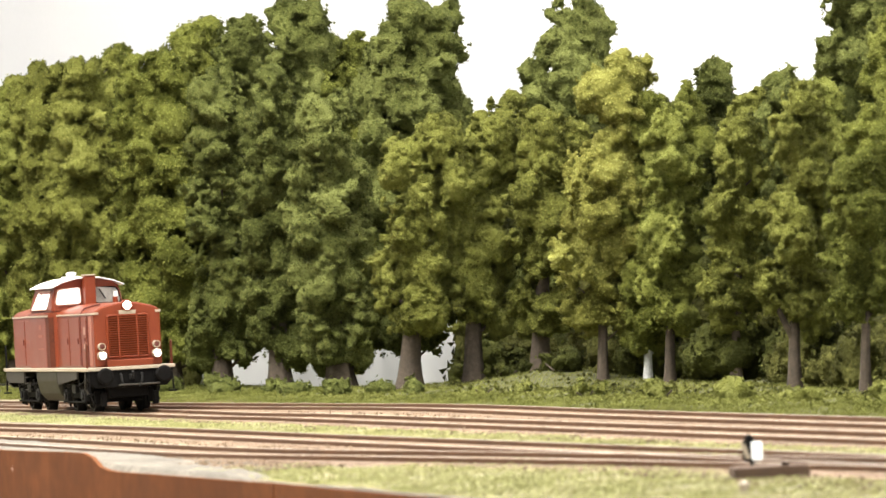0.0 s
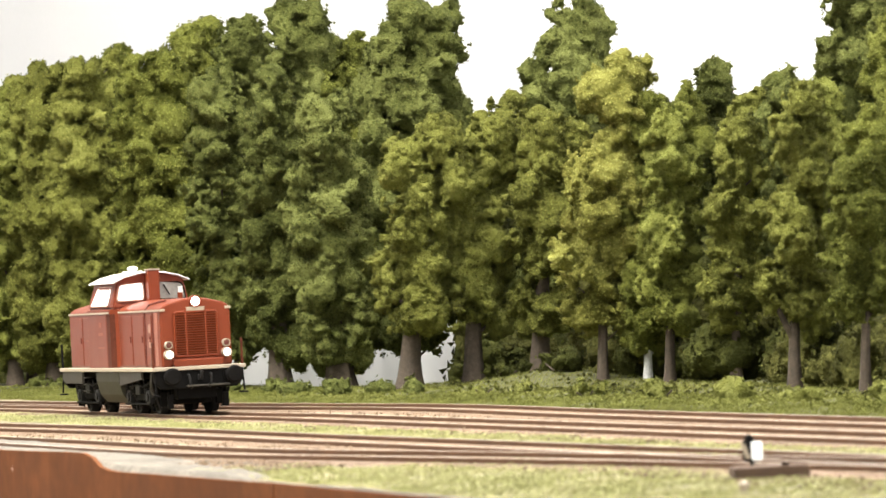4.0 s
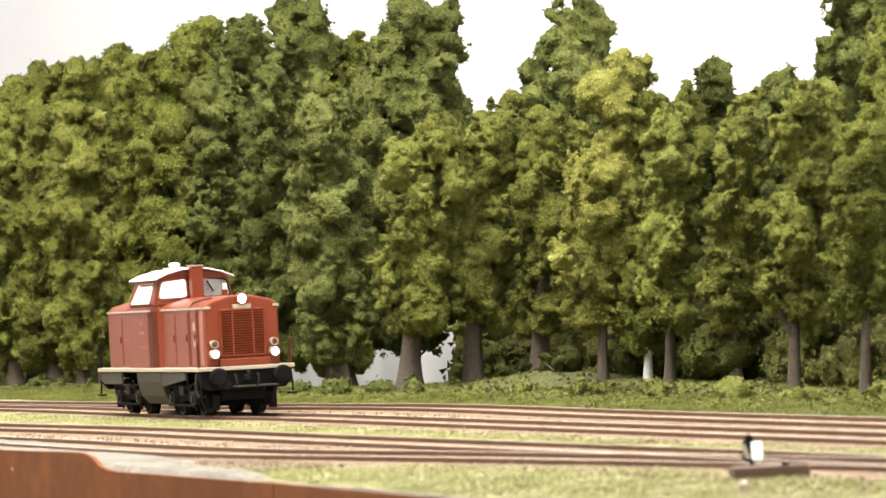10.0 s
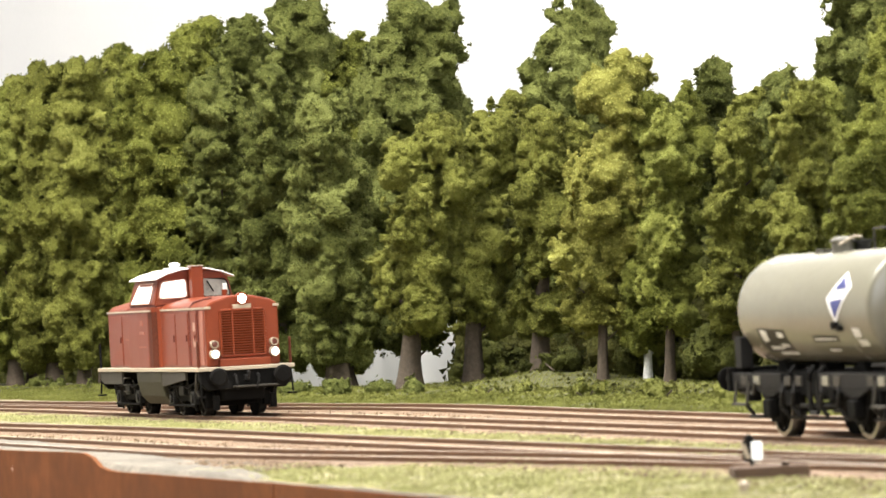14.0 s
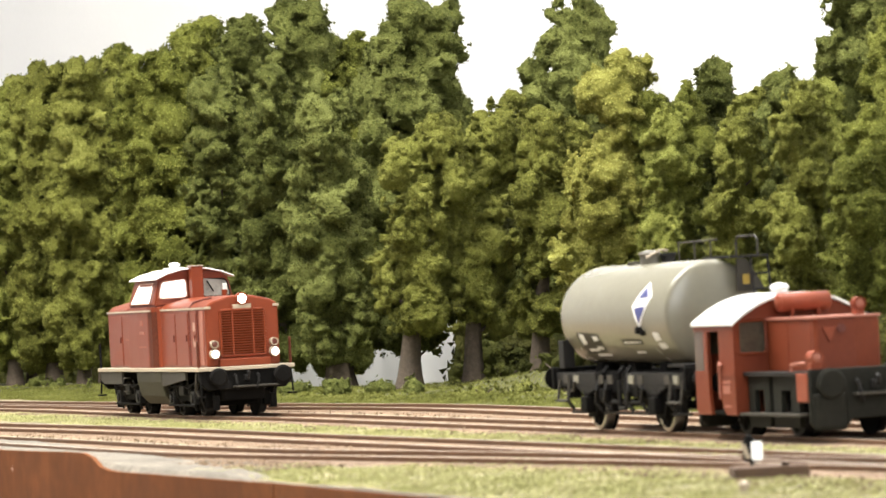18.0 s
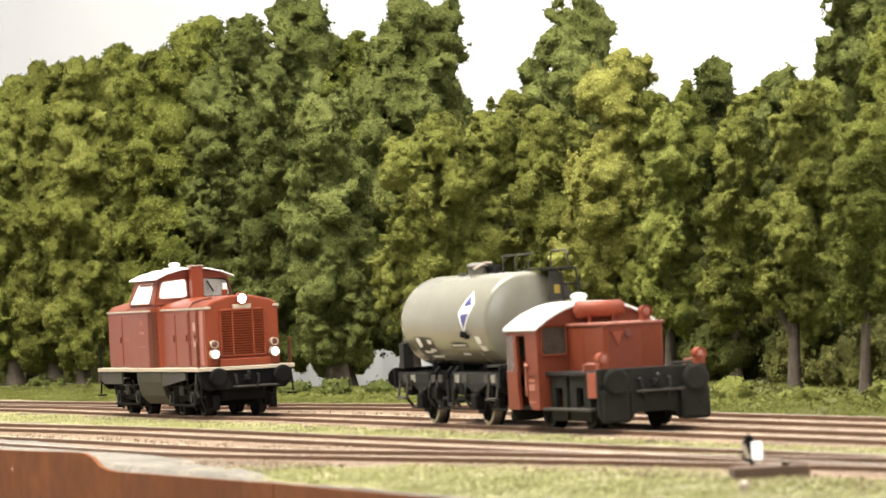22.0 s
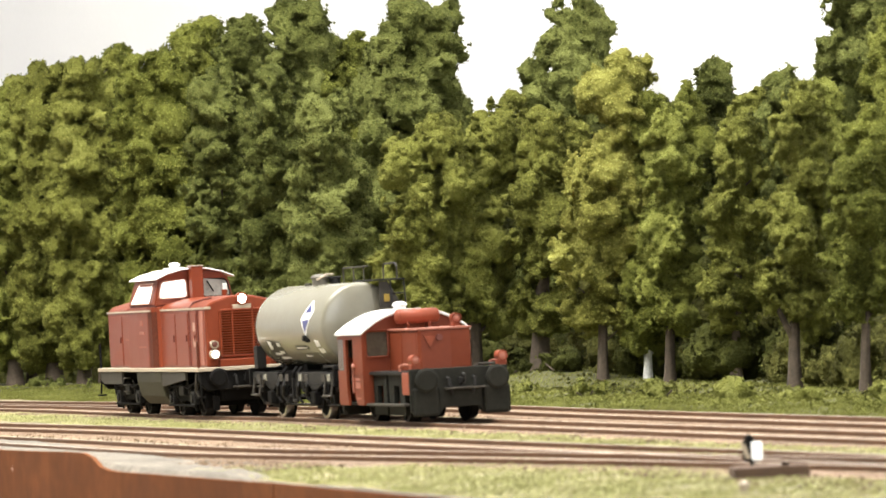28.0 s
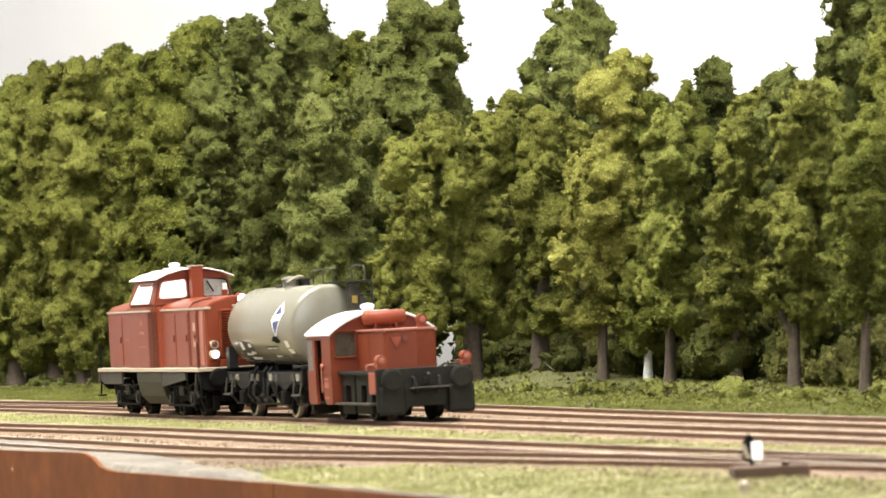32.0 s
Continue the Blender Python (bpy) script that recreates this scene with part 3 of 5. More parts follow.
tree(-106, 2090, -15.7, 148, 19.7, 30, 3.0, SHADE_GREEN, "backing model tree with flock foliage darkened for shade", lean=0.056, fine=3.2)
tree(-78, 2050, -17.5, 145, 19.3, 31, 3.0, SHADE_GREEN, "backing model tree with flock foliage darkened for shade", lean=0.047, fine=3.2)
tree(-49, 1960, -17.5, 140, 18.5, 31, 3.0, SHADE_GREEN, "backing model tree with flock foliage darkened for shade", lean=0.049, fine=3.2)
tree(-17, 1880, -17.5, 131, 17.7, 36, 2.8, SHADE_GREEN, "backing model tree with flock foliage darkened for shade", lean=-0.035, fine=3.2)
tree(-17, 1860, -17.5, 120, 17.5, 37, 2.8, SHADE_GREEN, "backing model tree with flock foliage darkened for shade", lean=0.195, fine=3.2)
tree(9, 1800, -1.5, 104, 15.1, 27, 2.6, SHADE_GREEN, "backing model tree with flock foliage darkened for shade", lean=0.150, fine=3.2)
tree(36, 1760, -1.5, 101, 14.8, 19, 2.6, SHADE_GREEN, "backing model tree with flock foliage darkened for shade", lean=0.071, fine=3.2)
tree(58, 1720, -1.5, 99, 14.4, 18, 2.6, SHADE_GREEN, "backing model tree with flock foliage darkened for shade", lean=0.046, fine=3.2)
tree(84, 1688, -1.5, 98, 14.2, 17, 2.6, SHADE_GREEN, "backing model tree with flock foliage darkened for shade", lean=-0.006, fine=3.2)
tree(105, 1624, -1.5, 96, 13.6, 16, 2.6, SHADE_GREEN, "backing model tree with flock foliage darkened for shade", lean=-0.020, fine=3.2)
tree(122, 1568, -1.5, 93, 13.2, 16, 2.6, SHADE_GREEN, "backing model tree with flock foliage darkened for shade", lean=-0.033, fine=3.2)
tree(142, 1504, -1.5, 93, 13.4, 15, 2.6, SHADE_GREEN, "backing model tree with flock foliage darkened for shade", lean=-0.066, fine=3.2)


# ---- turf, undergrowth and bushes ----
def fast_mesh(name, verts, tri, material):
    me = bpy.data.meshes.new(name)
    me.vertices.add(len(verts))
    me.vertices.foreach_set("co", np.ascontiguousarray(verts, dtype=np.float32).ravel())
    me.loops.add(tri.size)
    me.loops.foreach_set("vertex_index", tri.astype(np.int32).ravel())
    me.polygons.add(len(tri))
    me.polygons.foreach_set("loop_start", np.arange(len(tri)) * 3)
    me.update(calc_edges=True)
    me.materials.append(material)
    return new(name, me)


def turf(s0, s1, l0, l1, per_mm2, tall, material, label, seed, patchy=0.42):
    """Short static-grass fibres in patches, one object."""
    rng = np.random.default_rng(seed)
    n = int((s1 - s0) * abs(l1 - l0) * per_mm2)
    s, l = rng.uniform(s0, s1, n), rng.uniform(l0, l1, n)
    wave = np.sin(s * 0.11 + seed) * np.sin(l * 0.23 + s * 0.031) + 0.6 * np.sin(s * 0.37 + l * 0.29 + seed) + rng.normal(0, 0.45, n)
    keep = wave > -patchy * 1.5
    s, l = s[keep], l[keep]
    z = np.array([ground_height(a, b) for a, b in zip(s, l)])
    base = np.stack([s, l, z - 0.1], 1)
    a = rng.uniform(0, 6.283, len(s))
    h = tall * rng.uniform(0.45, 1.2, len(s))
    tip = base + np.stack([np.cos(a * 1.7) * h * 0.95, np.sin(a * 1.7) * h * 0.95, h * 0.85], 1)
    w = np.stack([np.cos(a), np.sin(a), a * 0], 1) * 0.2
    loc = np.stack([base - w, base + w, tip], 1).reshape(-1, 3)
    wv = np.array(START)[None] + loc[:, :1] * MM * np.array(ALONG)[None] + loc[:, 1:2] * MM * np.array(ACROSS)[None]
    wv[:, 2] = loc[:, 2] * MM
    ob = fast_mesh("turf", wv, np.arange(len(wv)).reshape(-1, 3), material)
    return tagged(ob, label, "grass", kind="stuff")


turf(-800, 460, -39, -11.5, 1.8, 1.1, TURF, "short yellow-green turf between the tracks", 1)
turf(190, 620, -121, -96, 1.8, 1.2, TURF, "short yellow-green turf at the layout edge", 2)
turf(230, 620, -99, -62, 1.7, 1.1, TURF, "short yellow-green turf beside the siding", 3)
turf(-900, 360, 63, 92, 1.6, 1.5, VERGE, "green grass verge below the trees", 4, 0.8)
turf(-900, 300, 92, 180, 0.55, 1.5, VERGE, "mossy green bank below the trees", 6, 0.95)
turf(-900, -230, 46, 63, 1.3, 1.3, VERGE, "green grass verge beside the rear track", 5, 0.6)


def bush(s, lat, width, height, leaf, seed, label="low dark green bush of flock foliage", cell=1.75):
    rng = np.random.default_rng(seed)
    z = ground_height(s, lat)
    ob = thing("bush", rail_pose(s, lat, z), label, "bush", "bushes under the trees")
    n = int(8 + width * height / 40)
    u = rng.normal(size=(n, 3))
    u /= np.linalg.norm(u, axis=1, keepdims=True)
    cen = u * rng.uniform(0.35, 0.8, (n, 1)) * np.array([[width / 2, width / 2.4, height / 2]]) + np.array([[0, 0, height * 0.44]])
    bm = fresh()
    for k in range(3):
        a = k * 2.1 + seed
        rod(bm, (0, 0, -1), (math.cos(a) * width * 0.2, math.sin(a) * width * 0.2, height * 0.5), 0.5, 5, 0.2)
    part("stem", bm, BARK, ob)
    lo, hi = np.array([-width * 0.6 - 2, -width * 0.55 - 2, -1.5]), np.array([width * 0.6 + 2, width * 0.55 + 2, height * 1.1 + 2])
    foam("leaves", cen, rng.uniform(0.2, 0.34, n) * (height + 3), lo, hi, cell, leaf, ob, rng, rough=0.75 if height > 9 else 0.4)
    return ob


k = 0
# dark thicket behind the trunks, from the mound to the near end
# some bushes here and below take the green darkened for shade
for s, lat, w, h, leaf in ((-470, 178, 34, 17, UNDER), (-440, 200, 40, 22, SHADE_GREEN), (-395, 205, 40, 24, UNDER), (-350, 190, 36, 22, SHADE_GREEN), (-310, 205, 40, 26, UNDER), (-270, 182, 34, 20, SHADE_GREEN),
                           (-235, 205, 42, 26, SHADE_GREEN), (-195, 190, 36, 21, UNDER), (-160, 205, 40, 26, SHADE_GREEN), (-120, 186, 36, 20, UNDER), (-85, 205, 42, 27, SHADE_GREEN), (-50, 185, 36, 20, UNDER),
                           (-10, 200, 42, 26, SHADE_GREEN), (30, 180, 36, 20, UNDER), (75, 200, 44, 26, SHADE_GREEN), (-140, 165, 20, 9, UNDER), (-30, 160, 22, 10, UNDER), (30, 150, 24, 10, UNDER), (-395, 150, 26, 6, SHADE_GREEN), (-370, 160, 26, 6, SHADE_GREEN), (-440, 150, 24, 6, SHADE_GREEN),
                           (-500, 200, 40, 22, SHADE_GREEN), (-540, 215, 40, 24, UNDER), (-580, 225, 40, 24, SHADE_GREEN), (-430, 225, 44, 30, SHADE_GREEN), (-490, 232, 44, 32, SHADE_GREEN), (-370, 228, 44, 32, UNDER), (-300, 230, 44, 32, SHADE_GREEN), (-230, 232, 44, 32, UNDER), (-150, 232, 44, 32, SHADE_GREEN), (-70, 232, 44, 32, UNDER), (10, 232, 44, 32, SHADE_GREEN)):
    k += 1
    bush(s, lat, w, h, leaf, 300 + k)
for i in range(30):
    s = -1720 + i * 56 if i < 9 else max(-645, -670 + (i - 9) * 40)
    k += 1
    bush(s, 238, 52, 42 + 8 * (i % 3), SHADE_GREEN if i % 2 else UNDER, 300 + k, "tall dark bush against the wall behind the trees", cell=3.6)
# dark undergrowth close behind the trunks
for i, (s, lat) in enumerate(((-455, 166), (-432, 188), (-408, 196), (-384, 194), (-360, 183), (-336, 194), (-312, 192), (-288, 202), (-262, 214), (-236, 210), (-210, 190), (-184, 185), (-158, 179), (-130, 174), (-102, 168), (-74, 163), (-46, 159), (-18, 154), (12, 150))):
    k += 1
    bush(s, lat, 30 + 5 * (i % 3), 11 + 4 * ((i * 2) % 5) / 2, UNDER if i % 3 else SHADE_GREEN, 300 + k, "dark green undergrowth close behind the trunks")
# small shrubs along the verge under the left-hand trees
for s, lat, w, h in ((-470, 92, 20, 7), (-510, 96, 16, 6), (-425, 96, 14, 5), (-560, 92, 20, 7), (-600, 98, 16, 8), (-640, 90, 20, 6), (-700, 96, 18, 5), (-760, 100, 20, 5), (-830, 100, 20, 5), (-900, 104, 20, 5), (-390, 100, 12, 6), (-360, 104, 14, 6), (-960, 110, 20, 5),
                     (-250, 108, 18, 5), (-190, 106, 20, 5), (-120, 104, 18, 6), (-60, 104, 20, 6), (-5, 100, 18, 5), (60, 100, 20, 6), (-310, 112, 18, 5)):
    k += 1
    bush(s, lat, w * 0.9, h * 0.75, DARK_GREEN if s < -350 else VERGE, 300 + k, "small green shrub on the verge")


def ground_cover(seed, l0, l1, n, material, label):
    """Low leafy mat on the verge and the bank, past counting."""
    rng = np.random.default_rng(seed)
    s, lat = rng.uniform(-1000, 330, n), rng.uniform(l0, l1, n)
    cen = np.array([at(a, b, ground_height(a, b) + 0.3) for a, b in zip(s, lat)]) * 1000
    ob = foliage("ground_cover", cen, rng.uniform(0.4, 1.1, n), 7, 0.6, material, None, rng)
    return tagged(ob, label, "undergrowth", kind="stuff")


ground_cover(77, 76, 122, 2600, VERGE, "low leafy ground cover on the grass verge")
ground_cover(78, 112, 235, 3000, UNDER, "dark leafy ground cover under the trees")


# ---- loose stones and plaster at the layout edge ----
def gravel(s0, s1, l0, l1, n, seed, label, material=None):
    rng = np.random.default_rng(seed)
    v, f = ico(1)
    s, l, r = rng.uniform(s0, s1, n), rng.uniform(l0, l1, n), rng.uniform(0.16, 0.42, n)
    cen = np.array([at(a, b, max(ground_height(a, b), -1.25) + 0.1) for a, b in zip(s, l)])
    verts = cen[:, None] + v[None] * rng.uniform(0.6, 1.3, (n, 1, 3)) * (r * MM)[:, None, None]
    tri = f[None] + (np.arange(n) * len(v))[:, None, None]
    return tagged(fast_mesh("gravel", verts.reshape(-1, 3), tri.reshape(-1, 3), material or BALLAST), label, "gravel", kind="stuff")


gravel(-700, 420, -21, 21, 2600, 5, "loose tan gravel along the main track")
gravel(95, 215, -112, -92, 1100, 8, "coarse brown gravel at the layout edge")
gravel(-400, 480, -80, -48, 2000, 6, "loose tan gravel along the front tracks")
gravel(-160, 215, -123.5, -100, 1500, 9, "crumbs of grey plaster along the layout edge", PLASTER)
gravel(-600, 320, 28, 64, 1800, 7, "loose tan gravel along the rear track")


def plaster_patch(name, s0, s1, l0, l1, material, label, wob, skew=0.0):
    ns, nl = 90, 12
    vs, fs = [], []
    for i in range(ns):
        for j in range(nl):
            s = s0 + (s1 - s0) * i / (ns - 1)
            end = min(1, 6 * (ns - 1 - i) / ns, 6 * i / ns)
            edge = l1 + skew * (s - s0) + wob * noise.noise(Vector((s * 0.05, 1.5, 0))) * 0.6 + (l0 - l1) * 0.8 * (1 - end) ** 2
            edge = max(edge, l0 + 1.5)
            l = l0 + (edge - l0) * j / (nl - 1)
            rim = min(1, end * 1.5, (nl - 1 - j) / 1.5)
            vs.append(at(s, l, -2.6 if j == 0 else max(ground_height(s, l), -1.3) - 0.4 + 0.9 * rim + 0.25 * noise.noise(Vector((s * 0.2, l * 0.2, 2)))))
    for i in range(ns - 1):
        for j in range(nl - 1):
            q = i * nl + j
            fs.append((q, q + nl, q + nl + 1, q + 1))
    me = bpy.data.meshes.new(name)
    me.from_pydata(vs, [], fs)
    me.shade_smooth()
    me.materials.append(material)
    return tagged(new(name, me), label, "plaster", kind="structure")


plaster_patch("plaster_edge", -600, 75, -124, -73, PLASTER, "bare grey plaster along the layout edge", 4, -0.026)
plaster_patch("plaster_edge", -30, 165, -124, -94, PLASTER, "bare grey plaster along the layout edge", 6, -0.04)
plaster_patch("plaster_edge", 40, 250, -124, -111, PLASTER, "bare grey plaster along the layout edge", 6)
plaster_patch("plaster_edge", 470, 600, -97, -82, PLASTER, "pale bare plaster beside the siding", 8)


# ---- turnout lantern and its lever box ----
def lantern():
    ob = thing("turnout_lantern", rail_pose(360.5, -61, -1.5) @ Matrix.Rotation(radians(-14), 4, "Z"), "black turnout lantern with white signal panels", "signal")
    bm = fresh()
    box(bm, -1.6, 1.6, -1.6, 1.6, 0, 0.5, 0.1)
    rod(bm, (0, 0, 0.4), (0, 0, 2.4), 0.45, 8)
    part("post", bm, BLACK, ob)
    bm = fresh()
    box(bm, -1.2, 1.2, -1.5, 1.5, 2.2, 5.8, 0.25)
    part("housing", bm, BLACK, ob)
    bm = fresh()
    rod(bm, (0, -0.4, 5.7), (0, -0.4, 6.3), 0.9, 12)
    ball(bm, (0, -0.4, 6.3), 0.75, 10)
    part("chimney", bm, BLACK, ob)
    # the white panel gets a faint added glow to brighten it
    bm = fresh()
    box(bm, 1.2, 1.55, -0.2, 1.75, 2.4, 5.7, 0.3)
    part("front_panel", bm, BRIGHTENED_WHITE, ob, "plain white panel with an added glow")
    bm = fresh()
    prism(bm, [(-2.1, 5.3), (-1.3, 5.4), (-0.4, 2.8), (-1.2, 2.6)], 0, 1.2, 1.5, 0.12)
    part("arrow_panel", bm, CREAM, ob, "slanted cream bar")
    return ob


lantern()


def lever_box():
    ob = thing("lever_box", rail_pose(0), "dark brown turnout lever box in the turf", "box")
    c = at(384, -67.5, -1.6)
    ob.matrix_basis = Matrix.Translation(c) @ Matrix.Rotation(radians(4), 4, "Z")
    bm = fresh()
    box(bm, -6.4, 6.8, -4.0, 4.0, -0.6, 2.4, 0.3)
    part("lid", bm, WOOD, ob)
    bm = fresh()
    box(bm, -7.6, -6.0, -2.6, 3.0, -0.4, 0.7, 0.2)
    part("mount", bm, WOOD, ob)
    bm = fresh()
    rod(bm, (2.6, -3.0, 2.2), (2.6, -3.0, 2.9), 0.7, 10)
    part("weight", bm, BLACK, ob)
    return ob


lever_box()
bm = fresh()
rod(bm, (0, 0, -0.3), (0, 0, 0.9), 1.2, 12, 0.8)
ball(bm, (0, 0, 1.2), 1.0, 10)
st = part("marker_stone", bm, CREAM)
st.matrix_basis = rail_pose(424, -88, -1.7)
tagged(st, "small pale weathered marker stone in the turf", "stone")

def wheelset(parent, x, r, tyre, name="wheelset"):
    """An axle with two disc wheels, its origin on the axle so that it can turn."""
    bm = fresh()
    rod(bm, (0, -10, 0), (0, 10, 0), 0.9, 10)
    ax = part(name, bm, BLACK, parent)
    ax.matrix_basis = Matrix.Translation((x * MM, 0, r * MM))
    for side in (-1, 1):
        bm = fresh()
        rod(bm, (0, side * 7.0, 0), (0, side * 9.3, 0), r - 0.15, 28)
        rod(bm, (0, side * 6.6, 0), (0, side * 7.2, 0), r + 0.6, 28)
        part("wheel", bm, BLACK, ax)
        bm = fresh()
        n = 32
        prof = [(7.15, r - 0.3), (7.15, r), (9.45, r - 0.08), (9.55, r - 0.9), (9.2, r - 0.95)]
        rings = [[bm.verts.new((q * math.cos(2 * math.pi * i / n), side * y, q * math.sin(2 * math.pi * i / n))) for i in range(n)] for y, q in prof]
        for a, b in zip(rings, rings[1:]):
            for i in range(n):
                bm.faces.new((a[i], a[(i + 1) % n], b[(i + 1) % n], b[i]))
        bmesh.ops.recalc_face_normals(bm, faces=bm.faces)
        part("tyre", bm, tyre, ax)
        bm = fresh()
        rod(bm, (0, side * 9.2, 0), (0, side * 9.9, 0), 1.4, 12)
        for k in range(8):
            a = k * math.pi / 4
            rod(bm, (0, side * 9.35, 0), (math.cos(a) * (r - 0.8), side * 9.35, math.sin(a) * (r - 0.8)), 0.35, 5)
        part("spokes", bm, BLACK, ax)
    return ax


def buffer(parent, x, y, z, out, r=2.6, paint=None):
    """Sleeve, plunger and round head of one buffer; out is +1 or -1 along the track."""
    bm = fresh()
    rod(bm, (x - out * 6.5, y, z), (x - out * 3.2, y, z), 1.7, 14)
    rod(bm, (x - out * 6.6, y, z), (x - out * 6.0, y, z), 2.3, 14)
    rod(bm, (x - out * 3.4, y, z), (x - out * 0.7, y, z), 1.1, 14)
    b = part("buffer", bm, paint or BLACK, parent)
    bm = fresh()
    rod(bm, (x - out * 0.9, y, z), (x - out * 0.35, y, z), r, 24)
    rod(bm, (x - out * 0.35, y, z), (x, y, z), r, 24, r * 0.8)
    part("buffer_head", bm, paint or BLACK, b)
    return b


def coupling(parent, x, z, out):
    """Hook, screw link and two brake hoses on a buffer beam."""
    bm = fresh()
    box(bm, min(x, x + out * 2), max(x, x + out * 2), -0.7, 0.7, z - 0.9, z + 0.9, 0.2)
    bent(bm, [(x + out * 2, 0, z), (x + out * 3.4, 0, z + 0.3), (x + out * 3.6, 0, z + 1.5), (x + out * 2.6, 0, z + 1.9)], 0.45)
    part("coupling_hook", bm, IRON, parent)
    for y in (-3.6, 3.6):
        bm = fresh()
        bent(bm, [(x, y, z + 1.0), (x + out * 1.3, y, z + 0.7), (x + out * 1.8, y * 0.95, z - 1.4), (x + out * 1.3, y * 0.8, z - 3.4)], 0.45)
        part("brake_hose", bm, IRON, parent)


def bars(parent, name, x0, x1, z0, z1, y, material=None, depth=0.12):
    """A plain bar of marking on a side wall at y."""
    bm = fresh()
    box(bm, x0, x1, min(y, y + math.copysign(depth, y)), max(y, y + math.copysign(depth, y)), z0, z1)
    return part(name, bm, material or WHITE, parent)


def lamp(parent, name, x, y, z, r, material, rim, back=1.6):
    """A round lamp that faces forwards, with a raised rim."""
    bm = fresh()
    rod(bm, (x - back, y, z), (x + 0.2, y, z), r * 1.12, 20)
    n, vs = 24, []
    for q, xx in ((r * 1.12, x + 0.2), (r * 1.12, x + 0.75), (r * 0.86, x + 0.75), (r * 0.86, x + 0.2)):
        vs.append([bm.verts.new((xx, y + q * math.cos(2 * math.pi * i / n), z + q * math.sin(2 * math.pi * i / n))) for i in range(n)])
    for a, b in zip(vs, vs[1:]):
        for i in range(n):
            bm.faces.new((a[i], a[(i + 1) % n], b[(i + 1) % n], b[i]))
    bmesh.ops.recalc_face_normals(bm, faces=bm.faces)
    o = part(name, bm, rim, parent)
    bm = fresh()
    ball(bm, (x + 0.2, y, z), r * 0.92, 14, (1, 1, 1))
    for v in bm.verts:
        v.co.x = x + 0.2 + (v.co.x - x - 0.2) * 0.55
    part("lens", bm, material, o)
    return o


def rounded(corners, r):
    """The outline of a window with its corners rounded off."""
    c, out = [Vector(p) for p in corners], []
    for i, p in enumerate(c):
        a, b = (c[i - 1] - p).normalized() * r, (c[(i + 1) % len(c)] - p).normalized() * r
        for k in range(5):
            q = k / 4
            out.append(p + a * (1 - q) ** 2 + b * q ** 2)
    return out


def pane(parent, corners, material, name="window_pane", thick=0.25):
    """A flat pane through four corners, with thickness."""
    bm = fresh()
    c = [Vector(p) for p in corners]
    n = (c[1] - c[0]).cross(c[2] - c[0]).normalized() * thick
    a, b = [bm.verts.new(p) for p in c], [bm.verts.new(p + n) for p in c]
    bm.faces.new(a)
    bm.faces.new(b[::-1])
    for i in range(len(c)):
        j = (i + 1) % len(c)
        bm.faces.new((a[i], b[i], b[j], a[j]))
    bmesh.ops.recalc_face_normals(bm, faces=bm.faces)
    return part(name, bm, material, parent)


def window_frame(parent, corners, r, material):
    bm = fresh()
    bent(bm, [*corners, corners[0]], r, 5)
    return part("window_frame", bm, material, parent)


